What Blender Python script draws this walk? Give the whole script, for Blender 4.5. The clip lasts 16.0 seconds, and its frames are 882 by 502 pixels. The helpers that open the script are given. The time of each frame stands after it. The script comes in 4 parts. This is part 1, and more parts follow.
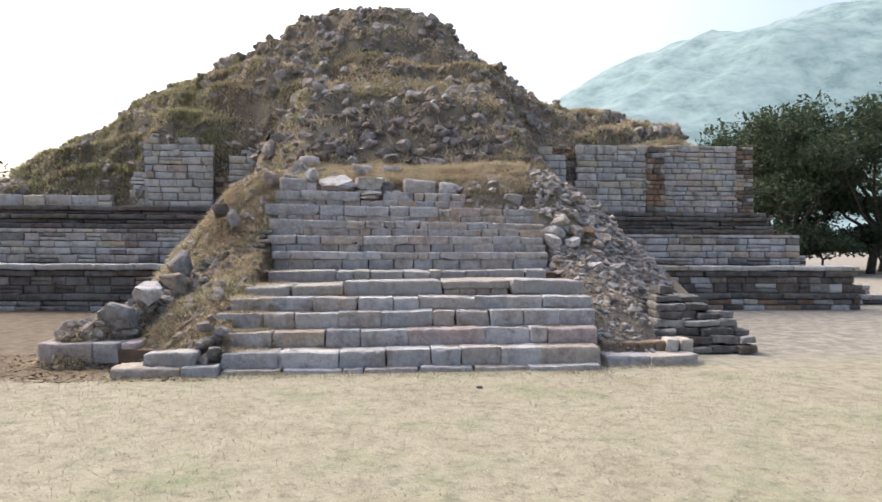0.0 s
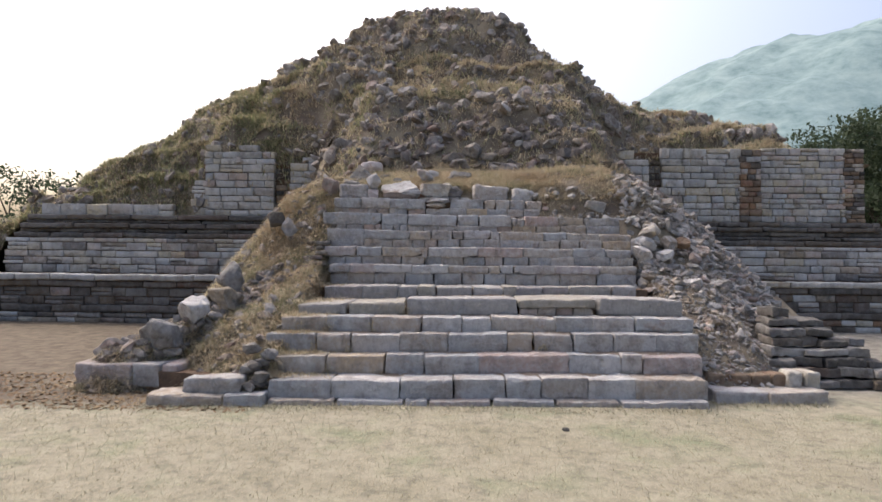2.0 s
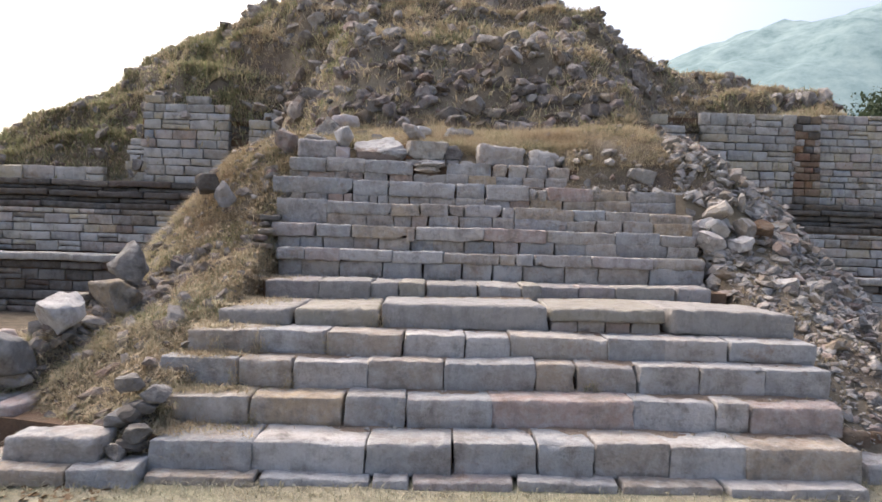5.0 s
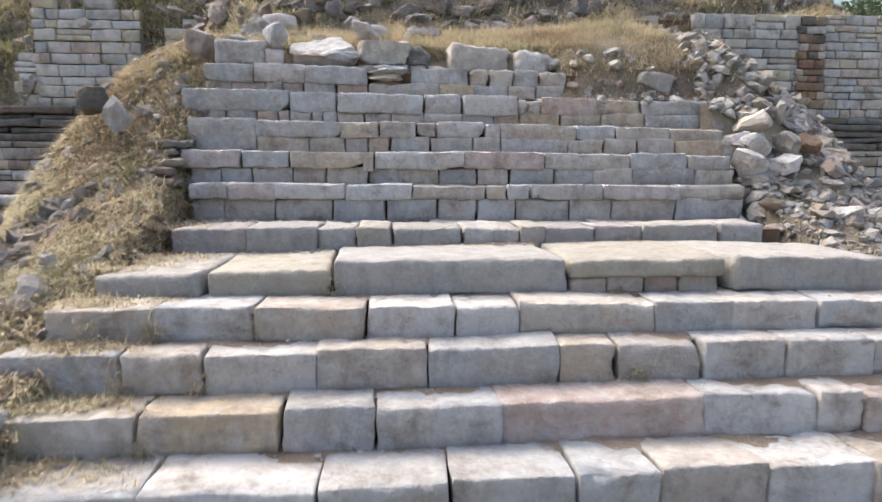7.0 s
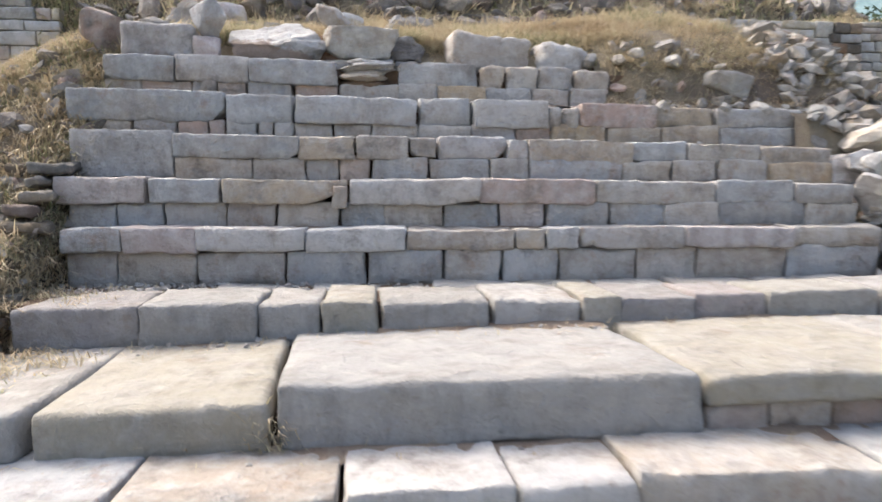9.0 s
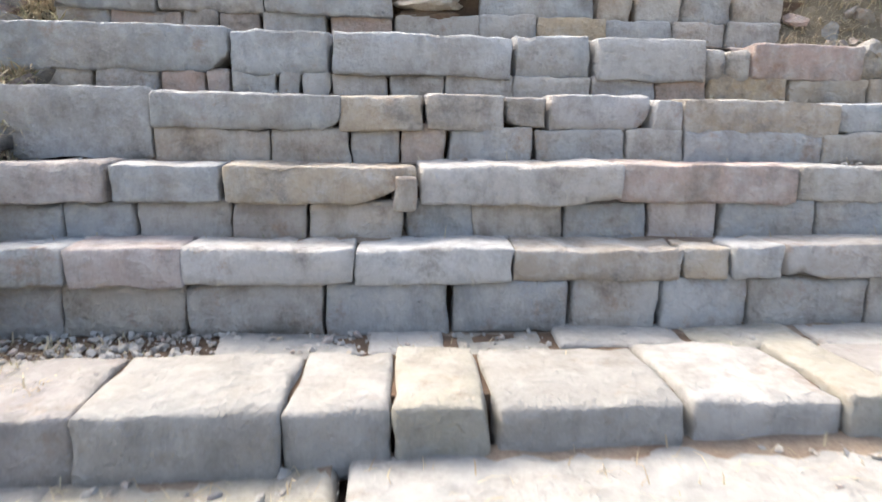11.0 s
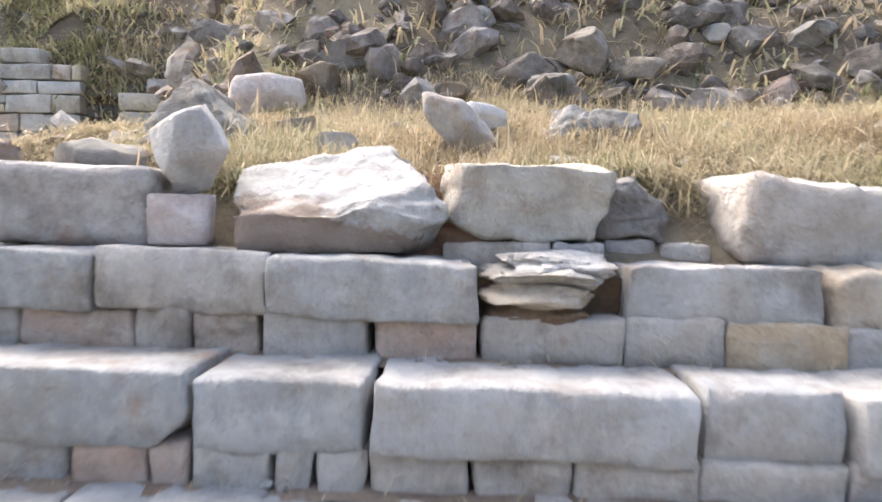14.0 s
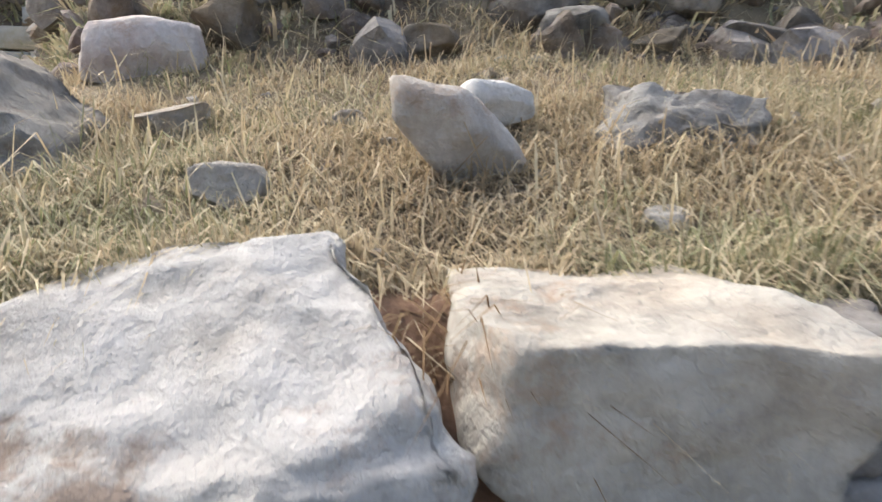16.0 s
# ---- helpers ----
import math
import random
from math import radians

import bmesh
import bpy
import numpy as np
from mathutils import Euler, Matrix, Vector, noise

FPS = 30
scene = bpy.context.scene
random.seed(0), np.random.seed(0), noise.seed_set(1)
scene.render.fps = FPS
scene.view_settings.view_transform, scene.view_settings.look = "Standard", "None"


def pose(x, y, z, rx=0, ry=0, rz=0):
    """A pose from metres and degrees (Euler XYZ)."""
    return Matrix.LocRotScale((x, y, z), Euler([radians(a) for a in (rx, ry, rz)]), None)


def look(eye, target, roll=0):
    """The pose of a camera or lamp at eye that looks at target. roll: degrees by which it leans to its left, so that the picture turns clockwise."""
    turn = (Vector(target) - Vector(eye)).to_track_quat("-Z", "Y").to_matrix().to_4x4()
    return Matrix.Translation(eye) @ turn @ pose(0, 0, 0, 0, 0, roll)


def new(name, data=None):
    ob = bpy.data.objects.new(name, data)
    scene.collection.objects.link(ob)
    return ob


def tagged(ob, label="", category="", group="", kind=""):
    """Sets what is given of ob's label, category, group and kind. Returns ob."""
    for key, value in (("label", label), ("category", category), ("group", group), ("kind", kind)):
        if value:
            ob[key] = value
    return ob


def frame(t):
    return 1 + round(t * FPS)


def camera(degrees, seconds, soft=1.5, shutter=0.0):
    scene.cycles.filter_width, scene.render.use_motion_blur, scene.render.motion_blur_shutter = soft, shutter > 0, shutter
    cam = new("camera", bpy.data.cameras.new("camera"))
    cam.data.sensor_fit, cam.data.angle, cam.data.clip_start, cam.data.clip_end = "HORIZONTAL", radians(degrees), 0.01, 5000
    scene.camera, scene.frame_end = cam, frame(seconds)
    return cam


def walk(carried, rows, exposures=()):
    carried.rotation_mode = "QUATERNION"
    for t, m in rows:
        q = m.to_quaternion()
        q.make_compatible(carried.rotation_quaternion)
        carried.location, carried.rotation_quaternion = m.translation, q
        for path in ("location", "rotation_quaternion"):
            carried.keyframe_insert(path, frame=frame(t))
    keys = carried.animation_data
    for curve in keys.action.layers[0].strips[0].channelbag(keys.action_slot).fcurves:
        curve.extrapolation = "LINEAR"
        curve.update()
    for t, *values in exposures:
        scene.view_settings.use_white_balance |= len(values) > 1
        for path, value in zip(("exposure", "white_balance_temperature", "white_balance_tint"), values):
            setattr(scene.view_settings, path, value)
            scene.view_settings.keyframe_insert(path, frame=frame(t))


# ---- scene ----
cam = camera(66.1, 16.0, soft=1.5, shutter=0.5)
PATH = [
    (0, (-0.573, 0.204, 1.491), (-0.442, 2.200, 1.471), 0.3),
    (0.5, (-0.594, 0.357, 1.493), (-0.515, 2.355, 1.490), 0.3),
    (1, (-0.654, 0.616, 1.493), (-0.599, 2.614, 1.421), -0.3),
    (1.5, (-0.699, 0.928, 1.485), (-0.696, 2.928, 1.454), 0.4),
    (2, (-0.623, 1.285, 1.511), (-0.684, 3.283, 1.522), 0.6),
    (2.5, (-0.681, 1.701, 1.611), (-0.687, 3.700, 1.649), 2.1),
    (3, (-0.673, 2.073, 1.598), (-0.664, 4.073, 1.647), -0.9),
    (3.5, (-0.709, 2.592, 1.559), (-0.732, 4.592, 1.585), -1.8),
    (4, (-0.734, 3.108, 1.542), (-0.707, 5.108, 1.529), -0.6),
    (4.5, (-0.750, 3.549, 1.538), (-0.758, 5.549, 1.541), 1.0),
    (4.7, (-0.755, 3.747, 1.541), (-0.781, 5.747, 1.523), 1.7),
    (6.8, (-0.856, 5.441, 1.559), (-0.832, 7.429, 1.348), 1.7),
    (7, (-0.897, 5.631, 1.534), (-0.780, 7.611, 1.275), 0.4),
    (7.5, (-0.980, 6.096, 1.574), (-0.842, 8.082, 1.383), -0.4),
    (8, (-0.935, 6.572, 1.561), (-0.756, 8.547, 1.300), 0.3),
    (8.5, (-0.896, 6.995, 1.573), (-0.670, 8.964, 1.308), -0.1),
    (9, (-0.995, 7.417, 1.572), (-0.789, 9.397, 1.386), 0.2),
    (9.2, (-1.040, 7.590, 1.539), (-0.878, 9.573, 1.334), 1.0),
    (11.5, (-1.233, 8.995, 1.872), (-1.092, 10.956, 1.507), 0.4),
    (12, (-1.265, 9.197, 2.035), (-1.067, 11.154, 1.671), 0.8),
    (12.5, (-1.225, 9.363, 2.206), (-1.201, 11.338, 1.898), 0.9),
    (13, (-1.290, 9.546, 2.298), (-1.263, 11.536, 2.100), 0.6),
    (13.5, (-1.329, 9.798, 2.355), (-1.219, 11.790, 2.216), 0.7),
    (14, (-1.273, 10.143, 2.516), (-1.305, 12.139, 2.393), 1.3),
    (14.5, (-1.315, 10.512, 2.551), (-1.253, 12.509, 2.449), 1.2),
    (15, (-1.373, 10.837, 2.650), (-1.151, 12.824, 2.581), 2.3),
    (15.5, (-1.339, 11.213, 2.786), (-1.184, 13.191, 2.531), 1.5),
    (16, (-1.349, 11.405, 2.883), (-1.279, 13.368, 2.510), 0.1),
]
EXPOSURES = [(0, 1.3, 6300, 10), (1.0, 1.06, 6350, 11), (3.0, 1.02, 6420, 12), (4.7, 1.18, 6450, 12), (6.8, 1.7, 6400, 7), (9.2, 1.78, 6400, 7), (11.5, 2.2, 6420, 5), (14, 2.24, 6430, 8), (16, 1.6, 6350, 5)]
walk(cam, [(t, look(eye, target, roll)) for t, eye, target, roll in PATH], EXPOSURES)
# ------------------------------------------------------------------ light
world = bpy.data.worlds.new("hazy_sky")
scene.world = world
world.use_nodes = True
wn = world.node_tree
sky = wn.nodes.new("ShaderNodeTexSky")
sky.sky_type = "NISHITA"
sky.sun_disc = False
sky.sun_elevation = radians(50)
sky.sun_rotation = radians(-43)
sky.air_density = 0.9
sky.dust_density = 8.5
sky.ozone_density = 1.0
wn.links.new(sky.outputs[0], wn.nodes["Background"].inputs[0])
wn.nodes["Background"].inputs[1].default_value = 0.15
sun = new("sun", bpy.data.lights.new("sun", "SUN"))
sun.data.energy = 0.15
sun.data.angle = radians(45)
sun.data.color = (1.0, 0.98, 0.96)
sun.matrix_world = look((-8.8, 9.4, 15.3), (0, 0, 0))


# ------------------------------------------------------------------ materials
def material(name, rough=0.9):
    m = bpy.data.materials.new(name)
    m.use_nodes = True
    b = m.node_tree.nodes["Principled BSDF"]
    b.inputs["Roughness"].default_value = rough
    b.inputs["Specular IOR Level"].default_value = 0.25
    return m, m.node_tree, b


def node(nt, kind, **values):
    n = nt.nodes.new(kind)
    for k, v in values.items():
        n.inputs[k].default_value = v
    return n


def coords(nt, generated="Object"):
    return nt.nodes.new("ShaderNodeTexCoord").outputs[generated]


def noise_tex(nt, vec, scale, detail=6.0, rough=0.6):
    n = node(nt, "ShaderNodeTexNoise", Scale=scale, Detail=detail, Roughness=rough)
    nt.links.new(vec, n.inputs["Vector"])
    return n.outputs["Fac"]


def ramp(nt, fac, stops):
    r = nt.nodes.new("ShaderNodeValToRGB")
    while len(r.color_ramp.elements) < len(stops):
        r.color_ramp.elements.new(0.5)
    for e, (p, c) in zip(r.color_ramp.elements, stops):
        e.position = p
        e.color = (*c, 1) if len(c) == 3 else c
    nt.links.new(fac, r.inputs[0])
    return r.outputs[0]


def grey(v):
    return (v, v, v)


def mix(nt, fac, a, b, mode="MIX"):
    n = nt.nodes.new("ShaderNodeMix")
    n.data_type, n.blend_type = "RGBA", mode
    for sock, v in ((n.inputs[0], fac), (n.inputs[6], a), (n.inputs[7], b)):
        if hasattr(v, "links"):
            nt.links.new(v, sock)
        elif isinstance(v, (int, float)):
            sock.default_value = v
        else:
            sock.default_value = (*v, 1)
    return n.outputs[2]


def bump(nt, b, parts):
    """Fine relief from a few (height, strength, distance) layers."""
    last = None
    for h, s, d in parts:
        n = node(nt, "ShaderNodeBump", Strength=s, Distance=d)
        nt.links.new(h, n.inputs["Height"])
        if last:
            nt.links.new(last, n.inputs["Normal"])
        last = n.outputs[0]
    nt.links.new(last, b.inputs["Normal"])


def stone_material(name, cool, warm, pale, dark, per_island=False, stain=0.5, world_scale=1.0):
    """Weathered schist: tone by piece, blotches, lichen-dark stains, pitted grain."""
    m, nt, b = material(name, 0.92)
    geo = nt.nodes.new("ShaderNodeNewGeometry")
    pos = geo.outputs["Position"]
    if per_island:
        rnd = geo.outputs["Random Per Island"]
    else:
        rnd = nt.nodes.new("ShaderNodeObjectInfo").outputs["Random"]
    buff = (1.0 * warm[0], 0.99 * warm[1], 0.88 * warm[2])
    rose = (0.98 * warm[0], 0.9 * warm[1], 0.98 * warm[2])
    mean = tuple((a + c) / 2 for a, c in zip(warm, cool))
    shade = lambda c, k: tuple(k * v for v in c)
    tone = ramp(nt, rnd, [(0.0, cool), (0.14, shade(cool, 0.8)), (0.28, mean), (0.42, pale), (0.54, shade(mean, 0.82)), (0.64, buff), (0.74, cool), (0.84, rose), (0.92, shade(cool, 0.72)), (1.0, shade(pale, 0.92))])
    big = noise_tex(nt, pos, 2.6 * world_scale, 6, 0.65)
    col = mix(nt, ramp(nt, big, [(0.46, grey(0)), (0.62, grey(0.4))]), tone, warm)
    mid = noise_tex(nt, pos, 9 * world_scale, 8, 0.7)
    col = mix(nt, ramp(nt, mid, [(0.44, grey(0)), (0.66, grey(0.6))]), col, pale)
    lie = node(nt, "ShaderNodeMapping")
    lie.inputs["Scale"].default_value = (7 * world_scale, 7 * world_scale, 3.0 * world_scale)
    nt.links.new(pos, lie.inputs["Vector"])
    run = noise_tex(nt, lie.outputs[0], 1.0, 8, 0.72)
    col = mix(nt, 0.5, col, ramp(nt, run, [(0.34, grey(0.5)), (0.5, grey(1.0)), (0.7, grey(0.92))]), "MULTIPLY")
    st = noise_tex(nt, pos, 5.2 * world_scale, 7, 0.75)
    col = mix(nt, ramp(nt, st, [(0.47, grey(0)), (0.56, grey(stain * 0.3)), (0.68, grey(stain))]), col, dark)
    rust = noise_tex(nt, pos, 3.7 * world_scale, 9, 0.78)
    col = mix(nt, ramp(nt, rust, [(0.57, grey(0)), (0.70, grey(0.65))]), col, (0.62 * warm[0], 0.46 * warm[1], 0.36 * warm[2]))
    fine = noise_tex(nt, pos, 70 * world_scale, 5, 0.7)
    col = mix(nt, 0.2, col, ramp(nt, fine, [(0.3, grey(0.55)), (0.65, grey(1.0))]), "MULTIPLY")
    vor = node(nt, "ShaderNodeTexVoronoi", Scale=10 * world_scale)
    warp = nt.nodes.new("ShaderNodeVectorMath")
    warp.operation = "MULTIPLY_ADD"
    nz = node(nt, "ShaderNodeTexNoise", Scale=7 * world_scale, Detail=3.0)
    nt.links.new(pos, nz.inputs["Vector"])
    nt.links.new(nz.outputs["Color"], warp.inputs[0])
    warp.inputs[1].default_value = (0.25, 0.25, 0.25)
    nt.links.new(pos, warp.inputs[2])
    nt.links.new(warp.outputs[0], vor.inputs["Vector"])
    nt.links.new(col, b.inputs["Base Color"])
    bump(nt, b, [(vor.outputs["Distance"], 0.4, 0.03), (mid, 0.9, 0.045), (fine, 0.32, 0.006)])
    return m


M_STAIR = stone_material("grey_schist", (0.405, 0.412, 0.418), (0.46, 0.375, 0.30), (0.53, 0.525, 0.52), (0.17, 0.16, 0.15), stain=0.75)
M_FILL = stone_material("warm_small_stone", (0.43, 0.43, 0.43), (0.50, 0.39, 0.285), (0.52, 0.49, 0.45), (0.16, 0.13, 0.11), stain=0.7)
M_WALL = stone_material("wall_schist", (0.42, 0.435, 0.44), (0.49, 0.43, 0.34), (0.56, 0.55, 0.53), (0.15, 0.145, 0.14), stain=0.75, world_scale=0.7)
M_DARK = stone_material("blackened_schist", (0.10, 0.098, 0.094), (0.16, 0.125, 0.095), (0.24, 0.23, 0.215), (0.035, 0.034, 0.032), stain=0.8, world_scale=0.7)
M_RUST = stone_material("rusty_schist", (0.20, 0.145, 0.10), (0.27, 0.165, 0.105), (0.33, 0.265, 0.20), (0.075, 0.055, 0.045))
M_PALE = stone_material("pale_stone", (0.38, 0.39, 0.40), (0.37, 0.31, 0.26), (0.47, 0.47, 0.47), (0.17, 0.165, 0.16), stain=0.85)
M_SLAB = stone_material("dusty_slab", (0.33, 0.325, 0.32), (0.35, 0.325, 0.295), (0.41, 0.395, 0.375), (0.19, 0.175, 0.16), stain=0.6)
M_WHITE = stone_material("whitish_stone", (0.58, 0.59, 0.60), (0.50, 0.43, 0.36), (0.66, 0.66, 0.66), (0.30, 0.285, 0.27), stain=0.6)
M_BUFF = stone_material("buff_stone", (0.43, 0.41, 0.375), (0.50, 0.40, 0.30), (0.55, 0.52, 0.46), (0.19, 0.175, 0.16), stain=0.7)
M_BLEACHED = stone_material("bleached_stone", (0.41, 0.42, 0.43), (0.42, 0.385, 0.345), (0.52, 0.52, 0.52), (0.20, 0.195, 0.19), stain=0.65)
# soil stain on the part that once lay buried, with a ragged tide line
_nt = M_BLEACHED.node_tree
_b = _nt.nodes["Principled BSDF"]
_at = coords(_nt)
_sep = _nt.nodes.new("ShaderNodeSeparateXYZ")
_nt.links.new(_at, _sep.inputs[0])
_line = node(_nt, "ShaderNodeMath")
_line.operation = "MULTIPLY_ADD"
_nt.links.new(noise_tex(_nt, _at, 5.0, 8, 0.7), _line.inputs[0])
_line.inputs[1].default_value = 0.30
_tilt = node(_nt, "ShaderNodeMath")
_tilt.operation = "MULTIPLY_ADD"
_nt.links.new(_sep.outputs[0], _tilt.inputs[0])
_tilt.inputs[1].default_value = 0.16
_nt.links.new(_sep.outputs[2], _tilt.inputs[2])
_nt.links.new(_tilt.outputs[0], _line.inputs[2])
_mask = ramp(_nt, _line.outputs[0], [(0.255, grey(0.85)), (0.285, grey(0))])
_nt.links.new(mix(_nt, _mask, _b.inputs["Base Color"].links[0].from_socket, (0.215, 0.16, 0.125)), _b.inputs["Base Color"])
M_ROCK = stone_material("rubble_stone", (0.22, 0.21, 0.20), (0.28, 0.215, 0.165), (0.42, 0.40, 0.375), (0.065, 0.058, 0.052), per_island=True, stain=0.75)
M_GREY = stone_material("rough_grey_stone", (0.22, 0.22, 0.22), (0.28, 0.23, 0.18), (0.38, 0.37, 0.355), (0.07, 0.065, 0.06), stain=0.8)
# darker tones than M_ROCK, for rubble low on the face
M_DARKROCK = stone_material("dark_rubble_stone", (0.14, 0.13, 0.125), (0.20, 0.15, 0.115), (0.33, 0.31, 0.30), (0.04, 0.036, 0.033), per_island=True, stain=0.8)
M_GRIT = stone_material("dusty_grit", (0.42, 0.41, 0.39), (0.44, 0.37, 0.30), (0.52, 0.50, 0.47), (0.22, 0.20, 0.18), per_island=True)
M_CHIP = stone_material("broken_stone", (0.31, 0.305, 0.295), (0.35, 0.28, 0.22), (0.47, 0.455, 0.43), (0.09, 0.082, 0.074), per_island=True)


def earth_material(name, a, bcol, c, scale=1.0):
    m, nt, b = material(name, 0.97)
    pos = nt.nodes.new("ShaderNodeNewGeometry").outputs["Position"]
    big = noise_tex(nt, pos, 1.1 * scale, 6)
    fine = noise_tex(nt, pos, 24 * scale, 8, 0.75)
    col = ramp(nt, big, [(0.35, a), (0.52, bcol), (0.68, c)])
    col = mix(nt, 0.6, col, ramp(nt, fine, [(0.3, grey(0.35)), (0.7, grey(1.0))]), "MULTIPLY")
    nt.links.new(col, b.inputs["Base Color"])
    bump(nt, b, [(big, 0.4, 0.1), (fine, 0.8, 0.03)])
    return m


M_SOIL = earth_material("mortar_soil", (0.15, 0.105, 0.075), (0.21, 0.14, 0.095), (0.11, 0.085, 0.065), 2.0)
M_MOUND = earth_material("mound_earth", (0.15, 0.12, 0.095), (0.24, 0.20, 0.145), (0.30, 0.255, 0.18))
M_DUST = earth_material("pale_reddish_dust", (0.30, 0.225, 0.17), (0.38, 0.30, 0.235), (0.27, 0.19, 0.14), 3.0)
M_RED = earth_material("red_brown_soil", (0.19, 0.115, 0.08), (0.26, 0.16, 0.11), (0.14, 0.09, 0.065), 3.0)

# lawn, bare earth and leaf litter in one sheet
M_GROUND, nt, b = material("dry_lawn_and_earth", 0.97)
pos = nt.nodes.new("ShaderNodeNewGeometry").outputs["Position"]
sep = nt.nodes.new("ShaderNodeSeparateXYZ")
nt.links.new(pos, sep.inputs[0])


def maths(nt, op, a, bb=None, c=None, clamp=False):
    n = nt.nodes.new("ShaderNodeMath")
    n.operation, n.use_clamp = op, clamp
    for sock, v in zip(n.inputs, (a, bb, c)):
        if v is None:
            continue
        if hasattr(v, "links"):
            nt.links.new(v, sock)
        else:
            sock.default_value = v
    return n.outputs[0]


wob = noise_tex(nt, pos, 0.8, 6, 0.65)
fine = noise_tex(nt, pos, 30, 8, 0.75)
mid = noise_tex(nt, pos, 4.5, 7, 0.7)
lawn = ramp(nt, wob, [(0.35, (0.265, 0.245, 0.175)), (0.5, (0.325, 0.30, 0.225)), (0.66, (0.225, 0.24, 0.15))])
tuft = noise_tex(nt, pos, 7.0, 6, 0.75)
lawn = mix(nt, 0.8, lawn, ramp(nt, tuft, [(0.36, grey(0.56)), (0.5, grey(0.98)), (0.64, grey(1.16))]), "MULTIPLY")
dirt = ramp(nt, mid, [(0.35, (0.17, 0.155, 0.13)), (0.52, (0.27, 0.25, 0.21)), (0.66, (0.36, 0.335, 0.29))])
litter = ramp(nt, mid, [(0.38, (0.10, 0.08, 0.058)), (0.55, (0.16, 0.13, 0.095)), (0.68, (0.20, 0.17, 0.12))])
w = maths(nt, "MULTIPLY_ADD", wob, 2.4, -1.2)
edge_right = maths(nt, "ADD", maths(nt, "MULTIPLY_ADD", sep.outputs[0], 0.45, -2.3), w)
edge_back = maths(nt, "ADD", maths(nt, "MULTIPLY_ADD", sep.outputs[1], 0.9, -7.6), w)
edge_dirt = maths(nt, "MAXIMUM", maths(nt, "MINIMUM", edge_right, maths(nt, "MULTIPLY_ADD", sep.outputs[1], 0.5, -2.0)), edge_back, clamp=True)
edge_left = maths(nt, "MULTIPLY", maths(nt, "MULTIPLY_ADD", sep.outputs[0], -1.5, -4.3, clamp=True), maths(nt, "MULTIPLY_ADD", sep.outputs[1], 2.0, -15.3, clamp=True))
col = mix(nt, edge_dirt, lawn, dirt)
col = mix(nt, edge_left, col, litter)
col = mix(nt, 0.55, col, ramp(nt, fine, [(0.3, grey(0.5)), (0.68, grey(1.0))]), "MULTIPLY")
nt.links.new(col, b.inputs["Base Color"])
bump(nt, b, [(mid, 0.3, 0.05), (fine, 0.7, 0.02)])


def leaf_material(name, stops, spread=0.5):
    m, nt, b = material(name, 0.75)
    geo = nt.nodes.new("ShaderNodeNewGeometry")
    big = noise_tex(nt, geo.outputs["Position"], 1.3, 3)
    v = nt.nodes.new("ShaderNodeMath")
    v.operation = "MULTIPLY_ADD"
    nt.links.new(geo.outputs["Random Per Island"], v.inputs[0])
    v.inputs[1].default_value = spread
    off = nt.nodes.new("ShaderNodeMath")
    off.operation = "MULTIPLY_ADD"
    nt.links.new(big, off.inputs[0])
    off.inputs[1].default_value, off.inputs[2].default_value = 1.4, -0.45
    nt.links.new(off.outputs[0], v.inputs[2])
    nt.links.new(ramp(nt, v.outputs[0], stops), b.inputs["Base Color"])
    tr = nt.nodes.new("ShaderNodeBsdfTranslucent")
    nt.links.new(b.inputs["Base Color"].links[0].from_socket, tr.inputs[0])
    mx = nt.nodes.new("ShaderNodeMixShader")
    mx.inputs[0].default_value = 0.3
    nt.links.new(b.outputs[0], mx.inputs[1])
    nt.links.new(tr.outputs[0], mx.inputs[2])
    nt.links.new(mx.outputs[0], nt.nodes["Material Output"].inputs[0])
    return m


M_STRAW = leaf_material("straw_grass", [(0.0, (0.28, 0.21, 0.14)), (0.35, (0.40, 0.325, 0.22)), (0.62, (0.50, 0.435, 0.31)), (0.85, (0.22, 0.225, 0.125))])
M_SCRUB = leaf_material("mound_grass", [(0.0, (0.27, 0.205, 0.14)), (0.35, (0.43, 0.36, 0.26)), (0.55, (0.52, 0.46, 0.33)), (0.78, (0.27, 0.28, 0.17))])
M_LAWN = leaf_material("lawn_grass", [(0.0, (0.31, 0.28, 0.185)), (0.4, (0.37, 0.34, 0.24)), (0.7, (0.43, 0.40, 0.30)), (0.95, (0.28, 0.30, 0.18))])
M_LEAF = leaf_material("tree_leaves", [(0.0, (0.025, 0.04, 0.024)), (0.5, (0.05, 0.072, 0.04)), (1.0, (0.085, 0.11, 0.06))])
M_LITTER = leaf_material("dead_leaves", [(0.0, (0.10, 0.06, 0.03)), (0.5, (0.20, 0.13, 0.07)), (1.0, (0.30, 0.22, 0.12))])

M_GREEN = leaf_material("olive_scrub", [(0.0, (0.19, 0.18, 0.10)), (0.4, (0.27, 0.275, 0.155)), (0.7, (0.36, 0.345, 0.21)), (1.0, (0.20, 0.235, 0.115))])
M_BARK, nt, b = material("bark", 0.95)
bk = noise_tex(nt, coords(nt), 6, 8, 0.7)
nt.links.new(ramp(nt, bk, [(0.35, (0.035, 0.028, 0.022)), (0.7, (0.10, 0.085, 0.07))]), b.inputs["Base Color"])
bump(nt, b, [(bk, 0.8, 0.05)])

